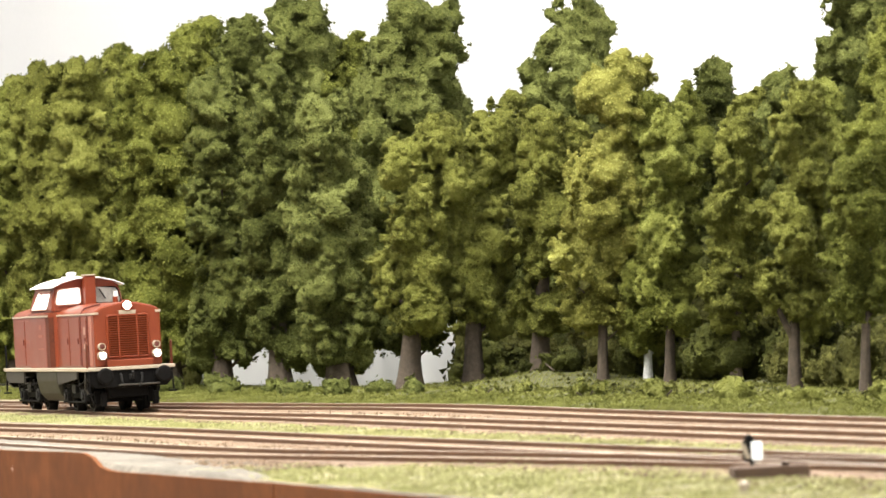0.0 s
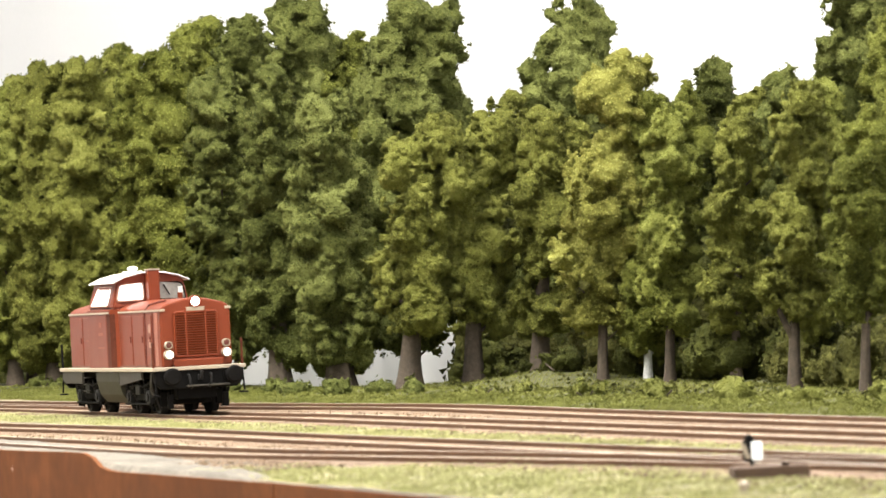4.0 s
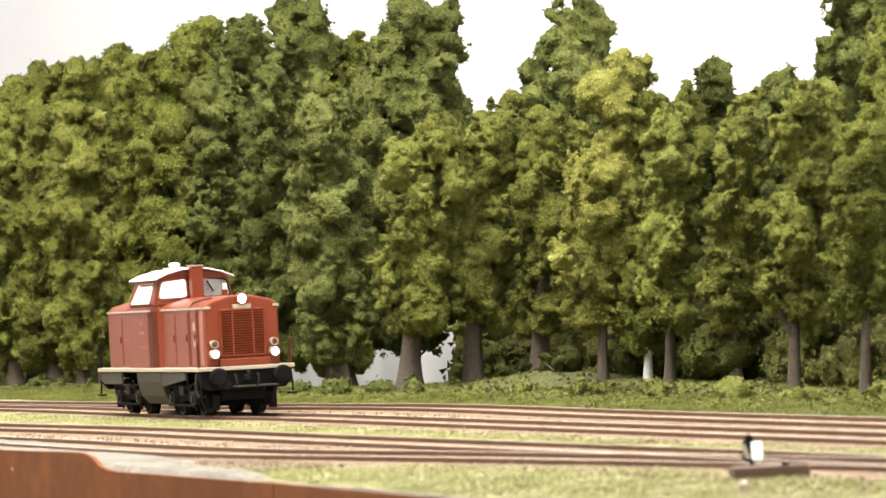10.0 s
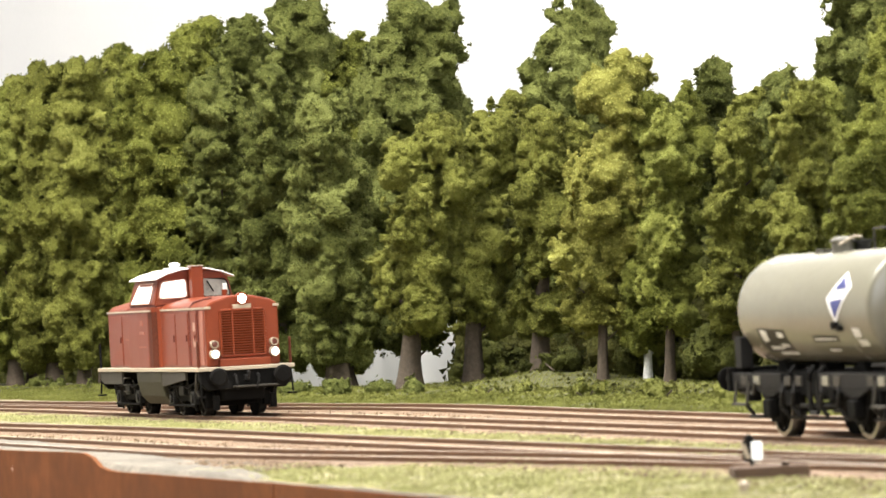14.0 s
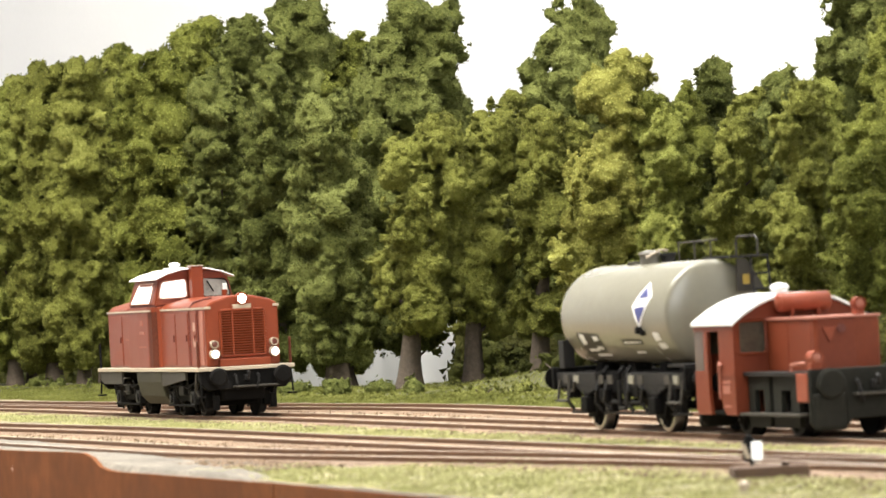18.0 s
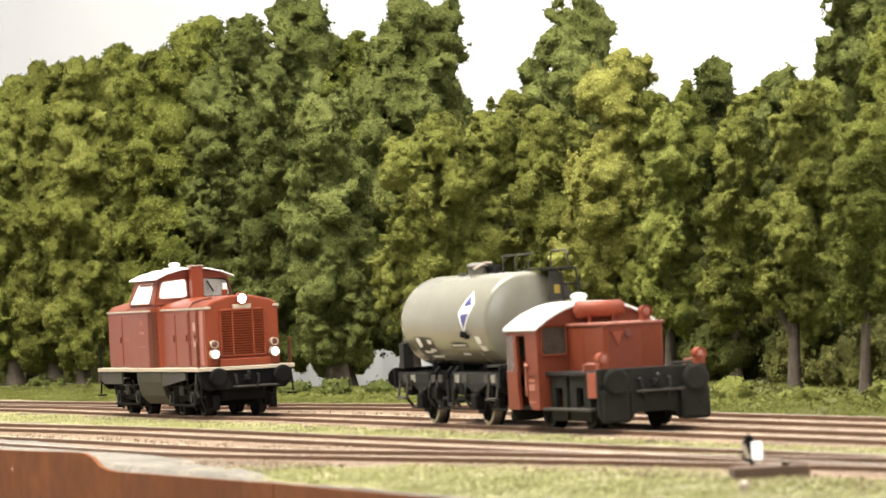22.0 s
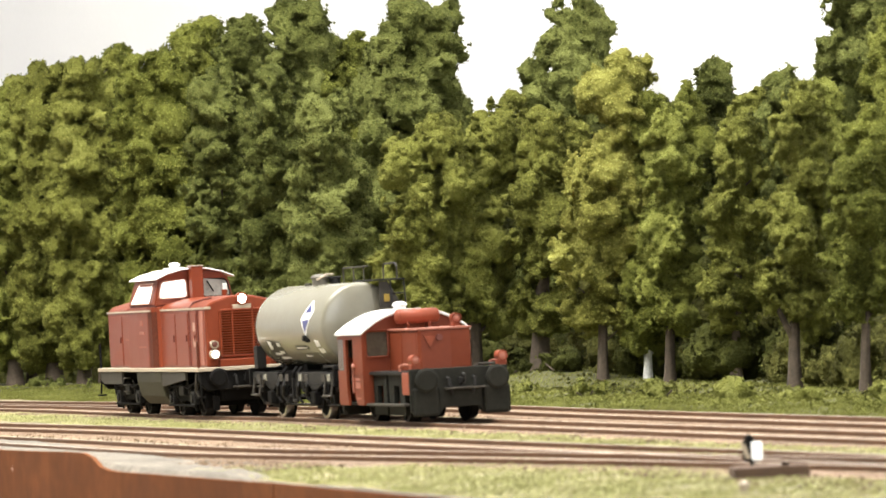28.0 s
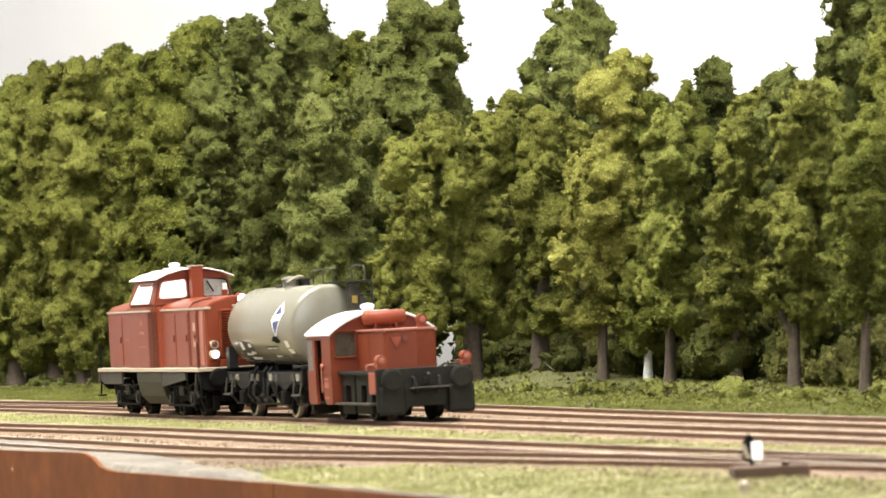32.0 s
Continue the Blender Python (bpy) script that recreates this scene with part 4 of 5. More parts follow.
def diesel():
    ob = thing("diesel_locomotive", Matrix(), "red model diesel locomotive with cream stripe and lit headlights", "locomotive")
    bm = fresh()
    box(bm, -64.5, 64.5, -15.3, 15.3, 13.8, 15.0, 0.2)
    part("footplate", bm, CREAM, ob, "cream edged footplate")
    bm = fresh()
    box(bm, -62, 62, -8.4, 8.4, 11.2, 13.8)
    part("underframe", bm, BLACK, ob)
    # hoods: arched section, nose edges rounded
    sec = [(-11.5, 15.0), (-11.5, 32.8), (-11.1, 33.8), (-9.2, 34.9), (-4, 36.2), (0, 36.6), (4, 36.2), (9.2, 34.9), (11.1, 33.8), (11.5, 32.8), (11.5, 15.0)]
    for nm, x0, x1 in (("front_hood", 6, 62.3), ("rear_hood", -62.3, -24)):
        bm = fresh()
        prism(bm, sec, 0, x0, x1, 0.55)
        part(nm, bm, RED, ob)
    # door panels, seams and hinges on the hood sides
    for side in (-1, 1):
        for x0, x1 in ((12, 26), (27, 41.5), (44.8, 51.5), (-58, -43), (-42, -29)):
            bm = fresh()
            box(bm, x0, x1, min(side * 11.4, side * 11.72), max(side * 11.4, side * 11.72), 15.8, 31.6, 0.12)
            d = part("hood_door", bm, RED, ob)
            bm = fresh()
            rod(bm, (x1 - 1.2, side * 11.9, 23), (x1 - 1.2, side * 11.9, 25), 0.25, 6)
            part("door_handle", bm, DARKRED, d)
        for x in (43.2, 53.0, -28.5):
            bm = fresh()
            box(bm, x - 0.35, x + 0.35, min(side * 11.4, side * 11.78), max(side * 11.4, side * 11.78), 15.2, 32.4)
            part("door_seam", bm, DARKRED, ob)
        bm = fresh()
        box(bm, 55.2, 59.6, min(side * 11.4, side * 11.7), max(side * 11.4, side * 11.7), 15.6, 32.2, 0.1)
        part("corner_panel", bm, PALERED, ob, "faded pinkish corner panel")
        for z in (27.4, 22.6):
            bars(ob, "plate", 48.2, 50.6, z - 1.3, z + 1.3, side * 11.72, PINKW)
        # cream stripe along hoods and cab
        for x0, x1, y in ((8, 62.6, 11.5), (-62.6, -25.4, 11.5), (-25.4, 6.2, 14.3)):
            bm = fresh()
            box(bm, x0, x1, min(side * (y - 0.1), side * (y + 0.22)), max(side * (y - 0.1), side * (y + 0.22)), 32.65, 33.25, 0.08)
            part("stripe", bm, CREAM, ob, "cream stripe")
    bm = fresh()
    bent(bm, [(44, -11.6, 33), (44, -10.2, 34.9), (45.5, -7, 35.8), (52, -6.6, 36)], 0.28)
    part("conduit", bm, DARKRED, ob)
    # cab: lower box with round corners, raked upper walls
    low = [(-24.5, -14.2), (1, -14.2), (5, -13.6), (8.2, -11.4), (8.2, 11.4), (5, 13.6), (1, 14.2), (-24.5, 14.2), (-26, 12.5), (-26, -12.5)]
    bm = fresh()
    prism(bm, low, 2, 15.0, 34.2, 0.25)
    part("cab", bm, RED, ob)
    # thin strip in a darker red over each front corner of the cab
    for side in (-1, 1):
        bm = fresh()
        strip = [(2.2, 14.06), (5.0, 13.64), (6.8, 12.4)]
        prism(bm, [(x, side * (y + 0.12)) for x, y in strip] + [(x, side * (y - 0.5)) for x, y in strip[::-1]], 2, 15.2, 32.6)
        part("corner_strip", bm, BROWNRED, ob, "dark brown-red corner strip")
    bm = fresh()
    a = [bm.verts.new(p) for p in ((-26, -13.6, 34.2), (7.6, -13.2, 34.2), (7.6, 13.2, 34.2), (-26, 13.6, 34.2))]
    b = [bm.verts.new(p) for p in ((-22.5, -11.6, 43), (6.6, -11.2, 43), (6.6, 11.2, 43), (-22.5, 11.6, 43))]
    bm.faces.new(a)
    bm.faces.new(b)
    for i in range(4):
        bm.faces.new((a[i], a[(i + 1) % 4], b[(i + 1) % 4], b[i]))
    bmesh.ops.recalc_face_normals(bm, faces=bm.faces)
    bmesh.ops.bevel(bm, geom=list(bm.edges), offset=0.6, segments=2, affect="EDGES")
    part("upper_cab", bm, RED, ob)
    arch = [(-12.9, 42.5), (-12.7, 43.0), (-9, 44.6), (-4, 45.8), (0, 46.1), (4, 45.8), (9, 44.6), (12.7, 43.0), (12.9, 42.5), (9, 44.15), (4, 45.3), (0, 45.6), (-4, 45.3), (-9, 44.15)]
    bm = fresh()
    prism(bm, arch, 0, -26.0, 9.4, 0.12)
    part("roof", bm, ROOFW, ob, "white rounded cab roof")
    bm = fresh()
    prism(bm, [(-11.6, 42.4), (-9, 44.1), (-4, 45.25), (0, 45.55), (4, 45.25), (9, 44.1), (11.6, 42.4)], 0, 4.0, 7.4, 0.1)
    part("roof_gable", bm, RED, ob)
    # windows of the cab, lit from inside
    for side in (-1, 1):
        y = lambda z: side * (13.62 - (z - 34.2) * 0.228 + 0.15)
        c = [(-22.0, y(35.2), 35.2), (2.6, y(35.2), 35.2), (4.0, y(41.5), 41.5), (-15.0, y(41.5), 41.5)]
        c = rounded(c, 1.3)
        w = pane(ob, c, CABLIT, thick=0.1 * side)
        window_frame(w, c, 0.24, PINKW)
        bm = fresh()
        for k in range(6):
            x = -13.6 + k * 3.0
            prism(bm, [(x, 41.3), (x + 3, 41.3), (x + 1.5, 40.0)], 1, y(40.8) - 0.15, y(40.8) + 0.15)
        part("valance", bm, RED, w)
        x = 7.75
        c = [(x, side * 2.5, 36.7), (x, side * 11.7, 36.6), (x - 0.7, side * 10.6, 41.9), (x - 0.7, side * 2.5, 42.7)]
        c = rounded(c, 1.2)
        w = pane(ob, c, CABLIT if side < 0 else GLASS, thick=0.1)
        window_frame(w, c, 0.26, PINKW if side < 0 else BLACK)
        if side > 0:
            bm = fresh()
            bent(bm, [(8.4, 4, 41.6), (8.5, 6, 38.2)], 0.22)
            part("wiper", bm, BLACK, w)
            bm = fresh()
            box(bm, 7.5, 8.3, 9.0, 10.6, 37.2, 40.6, 0.2)
            part("curtain", bm, WHITE, w)
            bm = fresh()
            rod(bm, (9.0, 9.4, 35.8), (9.0, 9.4, 38.6), 0.9, 10)
            part("horn", bm, RED, ob)
        c = [(-26.15, side * 2, 36.4), (-26.15, side * 11, 36.4), (-23.5, side * 10, 41.6), (-23.5, side * 2, 41.6)]
        pane(ob, c, CABLIT, thick=0.1)
    bm = fresh()
    box(bm, 8.0, 12.2, -1.9, 1.9, 36.0, 46.3, 0.25)
    st = part("exhaust_chimney", bm, RED, ob)
    bm = fresh()
    box(bm, 7.8, 12.5, -2.1, 2.1, 46.3, 46.7, 0.1)
    part("stack_cap", bm, CREAM, st)
    bm = fresh()
    rod(bm, (-16, 0, 45.8), (-16, 0, 47.0), 1.2, 16)
    ball(bm, (-16, 0, 47.3), 1.9, 16, (1, 1, 0.45))
    box(bm, -20.5, -13, -2.6, 2.6, 45.6, 46.5, 0.2)
    part("roof_vent", bm, ROOFW, ob)
    # nose: radiator grille, lamps, plates
    # backing coloured dark to stand in for the shadow between the slats
    bm = fresh()
    box(bm, 62.2, 62.5, -6.7, 6.7, 18.2, 32.0)
    g = part("radiator_grille", bm, GAPRED, ob)
    for k in range(17):
        z = 18.9 + k * 0.76
        bm = fresh()
        prism(bm, [(62.4, z + 0.1), (63.05, z), (63.1, z + 0.2), (62.4, z + 0.46)], 1, -6.5, 6.5)
        part("slat", bm, RED, g)
    for y in (-3.2, 3.2):
        bm = fresh()
        box(bm, 62.5, 63.2, y - 0.3, y + 0.3, 18.4, 33.6, 0.1)
        part("grille_bar", bm, RED, g)
    bm = fresh()
    for p, q in (((-6.9, 18.6), (-6.9, 31.4)), ((6.9, 18.6), (6.9, 31.4)), ((-6.4, 32.1), (6.4, 32.1)), ((-6.9, 18.2), (6.9, 18.2))):
        rod(bm, (62.6, *p), (62.6, *q), 0.45, 8)
    for y, z in ((-6.7, 31.8), (6.7, 31.8)):
        ball(bm, (62.6, y, z), 0.5, 8)
    part("grille_frame", bm, RED, g)
    bm = fresh()
    box(bm, 62.2, 64.2, -8.0, 8.0, 15.0, 17.3, 0.3)
    part("nose_sill", bm, RED, ob)
    bm = fresh()
    box(bm, 62.2, 62.9, -3.0, 3.2, 32.4, 33.7, 0.15)
    part("number_plate", bm, CREAM, ob, "worn cream plate")
    for y in (-10.7, 10.7):
        bm = fresh()
        box(bm, 62.0, 62.7, y - 0.9, y + 0.9, 32.6, 33.4, 0.1)
        part("stripe", bm, CREAM, ob)
    lamp(ob, "top_headlight", 62.6, 0.1, 35.4, 1.7, LAMP_ON, RED)
    for y in (-9.4, 9.4):
        lamp(ob, "headlight", 63.8, y, 18.9, 1.35, LAMP_ON, CREAM, back=2.2)
        lamp(ob, "tail_lamp", 63.6, y, 21.9, 1.1, DARKRED, CREAM, back=2.2)
        lamp(ob, "rear_headlight", -62.5, y, 19.0, 1.65, DARKRED, CREAM, back=-1.6)
    # below the footplate
    for side in (-1, 1):
        def plate(nm, pts, mat):
            bm = fresh()
            prism(bm, pts, 1, side * 14.9, side * 14.1, 0.1)
            return part(nm, bm, mat, ob)
        plate("skirt", [(-62, 13.8), (-62, 11.2), (-58, 9.8), (-33.5, 9.8), (-33.5, 13.8)], GREY)
        plate("skirt", [(19, 13.8), (19, 9.2), (48, 11.4), (48, 13.8)], GREY)
        bm = fresh()
        for z in (7.2, 9.4, 11.6):
            box(bm, -33, -29, min(side * 13, side * 14.6), max(side * 13, side * 14.6), z, z + 0.35)
        part("step", bm, GREY, ob)
    bm = fresh()
    prism(bm, [(-15.0, 13.8), (-15.0, 10.6), (-13.8, 6.2), (-11.5, 3.6), (11.5, 3.6), (13.8, 6.2), (15.0, 10.6), (15.0, 13.8)], 0, -12.5, 18.5, 0.3)
    part("fuel_tank", bm, TANKDIRT, ob, "grey olive fuel tank")
    for cx in (-34.45, 34.45):
        bm = fresh()
        box(bm, cx - 19, cx + 19, -6.4, 6.4, 3.0, 11.2, 0.3)
        bg = part("bogie", bm, BLACK, ob)
        for side in (-1, 1):
            bm = fresh()
            prism(bm, [(cx - 18.5, 8.6), (cx - 17, 6.0), (cx - 8, 4.6), (cx + 8, 4.6), (cx + 17, 6.0), (cx + 18.5, 8.6)], 1, side * 10.3, side * 11.6, 0.15)
            part("side_frame", bm, BLACK, bg)
            for ax in (-12.65, 12.65):
                bm = fresh()
                box(bm, cx + ax - 2.4, cx + ax + 2.4, min(side * 11, side * 12.8), max(side * 11, side * 12.8), 3.6, 7.8, 0.3)
                rod(bm, (cx + ax, side * 12.6, 5.5), (cx + ax, side * 13.3, 5.5), 1.4, 12)
                part("axle_box", bm, IRON, bg)
                for dx in (-3.6, 3.6):
                    bm = fresh()
                    for k in range(5):
                        rod(bm, (cx + ax + dx, side * 12, 6.1 + k * 0.8), (cx + ax + dx, side * 12, 6.6 + k * 0.8), 1.0, 10)
                    part("spring", bm, IRON, bg)
            bm = fresh()
            box(bm, cx - 3, cx + 3, min(side * 11.4, side * 13), max(side * 11.4, side * 13), 6.4, 10, 0.4)
            part("brake_cylinder", bm, IRON, bg)
    for out in (-1, 1):
        bm = fresh()
        prism(bm, [(-14.6, 13.8), (-14.6, 10.4), (-12.4, 8.0), (12.4, 8.0), (14.6, 10.4), (14.6, 13.8)], 0, min(out * 61.5, out * 63.8), max(out * 61.5, out * 63.8), 0.3)
        part("buffer_beam", bm, BLACK, ob)
        bm = fresh()
        for y in (-9, 9):
            box(bm, min(out * 60.5, out * 61.6), max(out * 60.5, out * 61.6), y - 1, y + 1, 1.8, 6.4, 0.3)
        box(bm, min(out * 56, out * 60.4), max(out * 56, out * 60.4), -6.5, 6.5, 4.6, 8.3, 0.4)
        part("rail_guard", bm, BLACK, ob)
        for y in (-10.05, 10.05):
            buffer(ob, out * 70.2, y, 12.0, out, 2.75)
        coupling(ob, out * 63.8, 11.4, out)
        for y0, y1 in ((-4.4, 2.2), (3.0, 9.0)):
            bm = fresh()
            box(bm, min(out * 64, out * 67.5), max(out * 64, out * 67.5), y0, y1, 8.6, 9.1, 0.1)
            part("shunter_step", bm, GREY, ob)
        for side in (-1, 1):
            bm = fresh()
            bent(bm, [(out * 63.4, side * 14.5, 15), (out * 63.4, side * 14.5, 22.6), (out * 62.4, side * 14.5, 22.9), (out * 62.0, side * 14.5, 15)], 0.26)
            part("handrail", bm, BROWNRED if out > 0 else BLACK, ob)
            bm = fresh()
            bent(bm, [(out * 63.6, side * 14.2, 13.6), (out * 64.6, side * 14.4, 6.6)], 0.3)
            box(bm, min(out * 62, out * 65.4), max(out * 62, out * 65.4), min(side * 13.2, side * 15.4), max(side * 13.2, side * 15.4), 5.8, 6.3)
            part("entry_step", bm, BLACK, ob)
    bm = fresh()
    bent(bm, [(60.5, -14.6, 13.6), (60.2, -14.9, 10.5), (58.5, -14.6, 8), (58.8, -13.6, 6)], 0.35)
    part("air_pipe", bm, GREY, ob)
    for cx in (-34.45, 34.45):
        for side in (-1, 1):
            for dx in (-18.2, -7.2, 7.2, 18.2):
                bm = fresh()
                bent(bm, [(cx + dx, side * 12.6, 11.0), (cx + dx * 1.02, side * 12.2, 7.0), (cx + dx * 0.97, side * 10.0, 1.6)], 0.38)
                part("sand_pipe", bm, IRON, ob)
                bm = fresh()
                box(bm, cx + dx - 0.7, cx + dx + 0.7, min(side * 8.0, side * 10.2), max(side * 8.0, side * 10.2), 2.4, 7.4, 0.3)
                part("brake_block", bm, BLACK, ob)
            bm = fresh()
            rod(bm, (cx - 16, side * 12.9, 3.4), (cx + 16, side * 12.9, 3.4), 0.35, 6)
            part("brake_rod", bm, BLACK, ob)
            bm = fresh()
            bent(bm, [(cx - 17, side * 12.8, 10.6), (cx - 9, side * 13.3, 9.0), (cx + 2, side * 13.2, 9.6), (cx + 10, side * 13.3, 8.8), (cx + 17, side * 12.8, 10.6)], 0.3)
            part("cable", bm, BLACK, ob)
    # markings on the cab side
    for x0, x1, z0, z1 in ((-8.2, -5.2, 28.4, 30.0), (-9.5, -3.2, 25.6, 26.6), (-10.4, -1.2, 21.4, 21.9)):
        bars(ob, "marking_bar", x0, x1, z0, z1, -14.2, PALERED)
    bars(ob, "marking_bar", -38, -33, 23.8, 24.2, -11.72, PALERED)
    return ob


def tank_side(x, z, lift=0.06, r=11.9, cz=26.2, side=-1):
    return Vector((x, side * math.sqrt(max(0.0, r * r - (z - cz) ** 2)) * (1 + lift / r), z))


def decal(parent, name, pts, material, lift=0.08):
    """A thin marking wrapped on the tank: outline given as (x, z), split in strips to follow the round."""
    bm = fresh()
    zs = [p[1] for p in pts]
    lo, hi, n = min(zs), max(zs), 10
    def span(z):
        xs = []
        for (xa, za), (xb, zb) in zip(pts, pts[1:] + pts[:1]):
            if (za - z) * (zb - z) <= 0 and za != zb:
                xs.append(xa + (xb - xa) * (z - za) / (zb - za))
        return (min(xs), max(xs)) if xs else (pts[0][0], pts[0][0])
    last = None
    for i in range(n + 1):
        z = lo + (hi - lo) * min(max(i / n, 0.002), 0.998)
        a, b = span(z)
        row = [bm.verts.new(tank_side(a, z, lift)), bm.verts.new(tank_side(b, z, lift))]
        if last:
            bm.faces.new((last[0], last[1], row[1], row[0]))
        last = row
    r = bmesh.ops.extrude_face_region(bm, geom=bm.faces[:])
    for v in r["geom"]:
        if isinstance(v, bmesh.types.BMVert):
            v.co.y += lift * 0.9
    bmesh.ops.recalc_face_normals(bm, faces=bm.faces)
    return part(name, bm, material, parent)


def wagon():
    ob = thing("tank_wagon", Matrix(), "grey two-axle model tank wagon with white and blue diamond", "wagon")
    bm = fresh()
    prof = [(-43.2, 0.01), (-43.0, 5), (-42.3, 8.6), (-41.2, 10.6), (-39.6, 11.6), (-37.5, 11.9), (28.9, 11.9), (29.6, 11.78), (30.1, 11.4), (30.45, 10.6), (30.9, 7.5), (31.2, 4), (31.3, 0.01)]
    seg, rings = 48, []
    for x, r in prof:
        rings.append([bm.verts.new((x, r * math.cos(2 * math.pi * k / seg), 26.2 + r * math.sin(2 * math.pi * k / seg))) for k in range(seg)])
    for a, b in zip(rings, rings[1:]):
        for k in range(seg):
            bm.faces.new((a[k], b[k], b[(k + 1) % seg], a[(k + 1) % seg]))
    bmesh.ops.recalc_face_normals(bm, faces=bm.faces)
    tank = part("tank", bm, TANKG, ob, "glossy grey tank barrel", smooth=True)
    bm = fresh()
    rod(bm, (-6.2, -0.8, 37.0), (-6.2, -0.8, 40.2), 2.3, 20)
    ball(bm, (-6.2, -0.8, 40.2), 2.7, 20, (1, 1, 0.35))
    dome = part("dome", bm, TANKDARK, tank)
    bm = fresh()
    rod(bm, (-4.6, 3.0, 36.6), (-4.6, 3.0, 39.8), 1.7, 16)
    box(bm, -6.4, -2.8, 1.0, 4.6, 39.6, 40.3, 0.2)
    part("filler_cap", bm, IRON, tank)
    bm = fresh()
    bent(bm, [(-4.0, -2.6, 39.4), (-3.2, 0.6, 41.0), (-4.0, 2.6, 40.8)], 0.3)
    part("clamp", bm, CREAM, tank)
    bm = fresh()
    box(bm, -18, -13, -2.2, 2.2, 37.4, 38.7, 0.3)
    part("vent_box", bm, TANKDIRT, tank)
    # diamond and lettering bars
    decal(tank, "white_diamond", [(15.9, 33.7), (21.4, 30.8), (13.6, 23.2), (9.4, 28.5)], WHITE, 0.10)
    decal(tank, "blue_triangle", [(11.3, 28.2), (17.9, 28.3), (13.9, 24.6)], BLUE, 0.22)
    decal(tank, "blue_triangle", [(13.4, 30.2), (19.2, 30.3), (16.0, 32.8)], BLUE, 0.22)
    for x0, x1, z0, z1 in ((-28.5, -25.4, 19.8, 22.4), (-20.0, -16.8, 20.6, 21.8), (-20.5, -16.6, 18.6, 19.4), (-27, -20.5, 18.2, 18.9), (-24.5, -15.5, 17.0, 17.6), (20.5, 24.0, 20.4, 22.4), (21.0, 25.4, 18.6, 20.0), (11.5, 14.0, 22.6, 23.6), (-0.5, 10.5, 20.0, 20.4), (3.0, 8.5, 17.6, 18.1)):
        decal(tank, "marking_bar", [(x0, z0), (x1, z0 + 0.05), (x1, z1), (x0, z1 + 0.05)], WHITE, 0.1)
    decal(tank, "marking_panel", [(-1.5, 19.6), (11.5, 19.7), (11.5, 21.0), (-1.5, 21.05)], TANKDIRT, 0.1)
    decal(tank, "marking_panel", [(-30, 17.6), (-15.5, 17.7), (-15.5, 22.7), (-30, 22.75)], TANKDIRT, 0.05)
    bm = fresh()
    rod(bm, (14, -11.4, 23.0), (14, -12.8, 23.0), 0.8, 10)
    rod(bm, (15.6, -11.2, 22.4), (15.6, -12.4, 22.4), 0.6, 10)
    part("valve", bm, BLACK, ob)
    # underframe
    bm = fresh()
    box(bm, -43, 42.5, -7, 7, 10.2, 13.6)
    part("centre_sill", bm, BLACK, ob)
    for side in (-1, 1):
        bm = fresh()
        y0, y1 = min(side * 10.6, side * 12.2), max(side * 10.6, side * 12.2)
        box(bm, -43, -16, y0, y1, 10.0, 13.4, 0.15)
        box(bm, 4, 42.5, y0, y1, 10.0, 13.4, 0.15)
        part("sole_bar", bm, IRON, ob)
        bm = fresh()
        box(bm, -17, 5, min(side * 8.6, side * 9.6), max(side * 8.6, side * 9.6), 8.6, 13.4, 0.15)
        part("inner_sill", bm, BLACK, ob)
        for x in (-14, -3.5, 1.5):
            bm = fresh()
            bent(bm, [(x, side * 9.8, 14.6), (x + 0.6, side * 11.2, 13.2), (x + 0.4, side * 11.4, 9.0), (x - 0.6, side * 10.4, 6.4)], 0.6)
            part("brace", bm, BLACK, ob)
        for k, x in enumerate((-36, -29, -12, -6, 8, 14, 31, 36.5)):
            bm = fresh()
            box(bm, x - 1.6, x + 1.6, min(side * 12.1, side * 12.5), max(side * 12.1, side * 12.5), 10.8, 12.8, 0.1)
            part("label_plate", bm, (GREY, TANKG)[k % 3 == 1], ob)
        for x in (-39.6,):
            bm = fresh()
            box(bm, x - 1.8, x + 1.8, min(side * 9.2, side * 12.0), max(side * 9.2, side * 12.0), 14.4, 21.0, 0.2)
            part("tank_saddle", bm, IRON, ob)
        for x in (-30, -8, 12, 26):
            bm = fresh()
            prism(bm, [(x - 3, 13.2), (x + 3, 13.2), (x + 1.5, 15.4), (x - 1.5, 15.4)], 1, side * 2, side * 6)
            part("saddle_block", bm, BLACK, ob)
        for ax in (-22.4, 22.4):
            bm = fresh()
            prism(bm, [(ax - 7, 11.8), (ax - 4.0, 11.8), (ax - 1.8, 4.0), (ax + 1.8, 4.0), (ax + 4.0, 11.8), (ax + 7, 11.8), (ax + 2.6, 3.0), (ax - 2.6, 3.0)], 1, side * 10.2, side * 11.0)
            part("axle_guard", bm, BLACK, ob)
            bm = fresh()
            prism(bm, [(ax - 5.6, 11.6), (ax - 4.6, 5.2), (ax - 3.0, 3.6), (ax + 3.0, 3.6), (ax + 4.6, 5.2), (ax + 5.6, 11.6)], 1, side * 9.7, side * 10.1)
            part("guard_plate", bm, BLACK, ob)
            bm = fresh()
            box(bm, ax - 2.1, ax + 2.1, min(side * 10.8, side * 13.2), max(side * 10.8, side * 13.2), 4.2, 8.0, 0.4)
            part("axle_box", bm, BLACK, ob)
            bm = fresh()
            for k in range(5):
                w = 9.5 - k * 1.7
                box(bm, ax - w, ax + w, min(side * 11.2, side * 12.4), max(side * 11.2, side * 12.4), 10.5 - k * 0.5, 10.9 - k * 0.5)
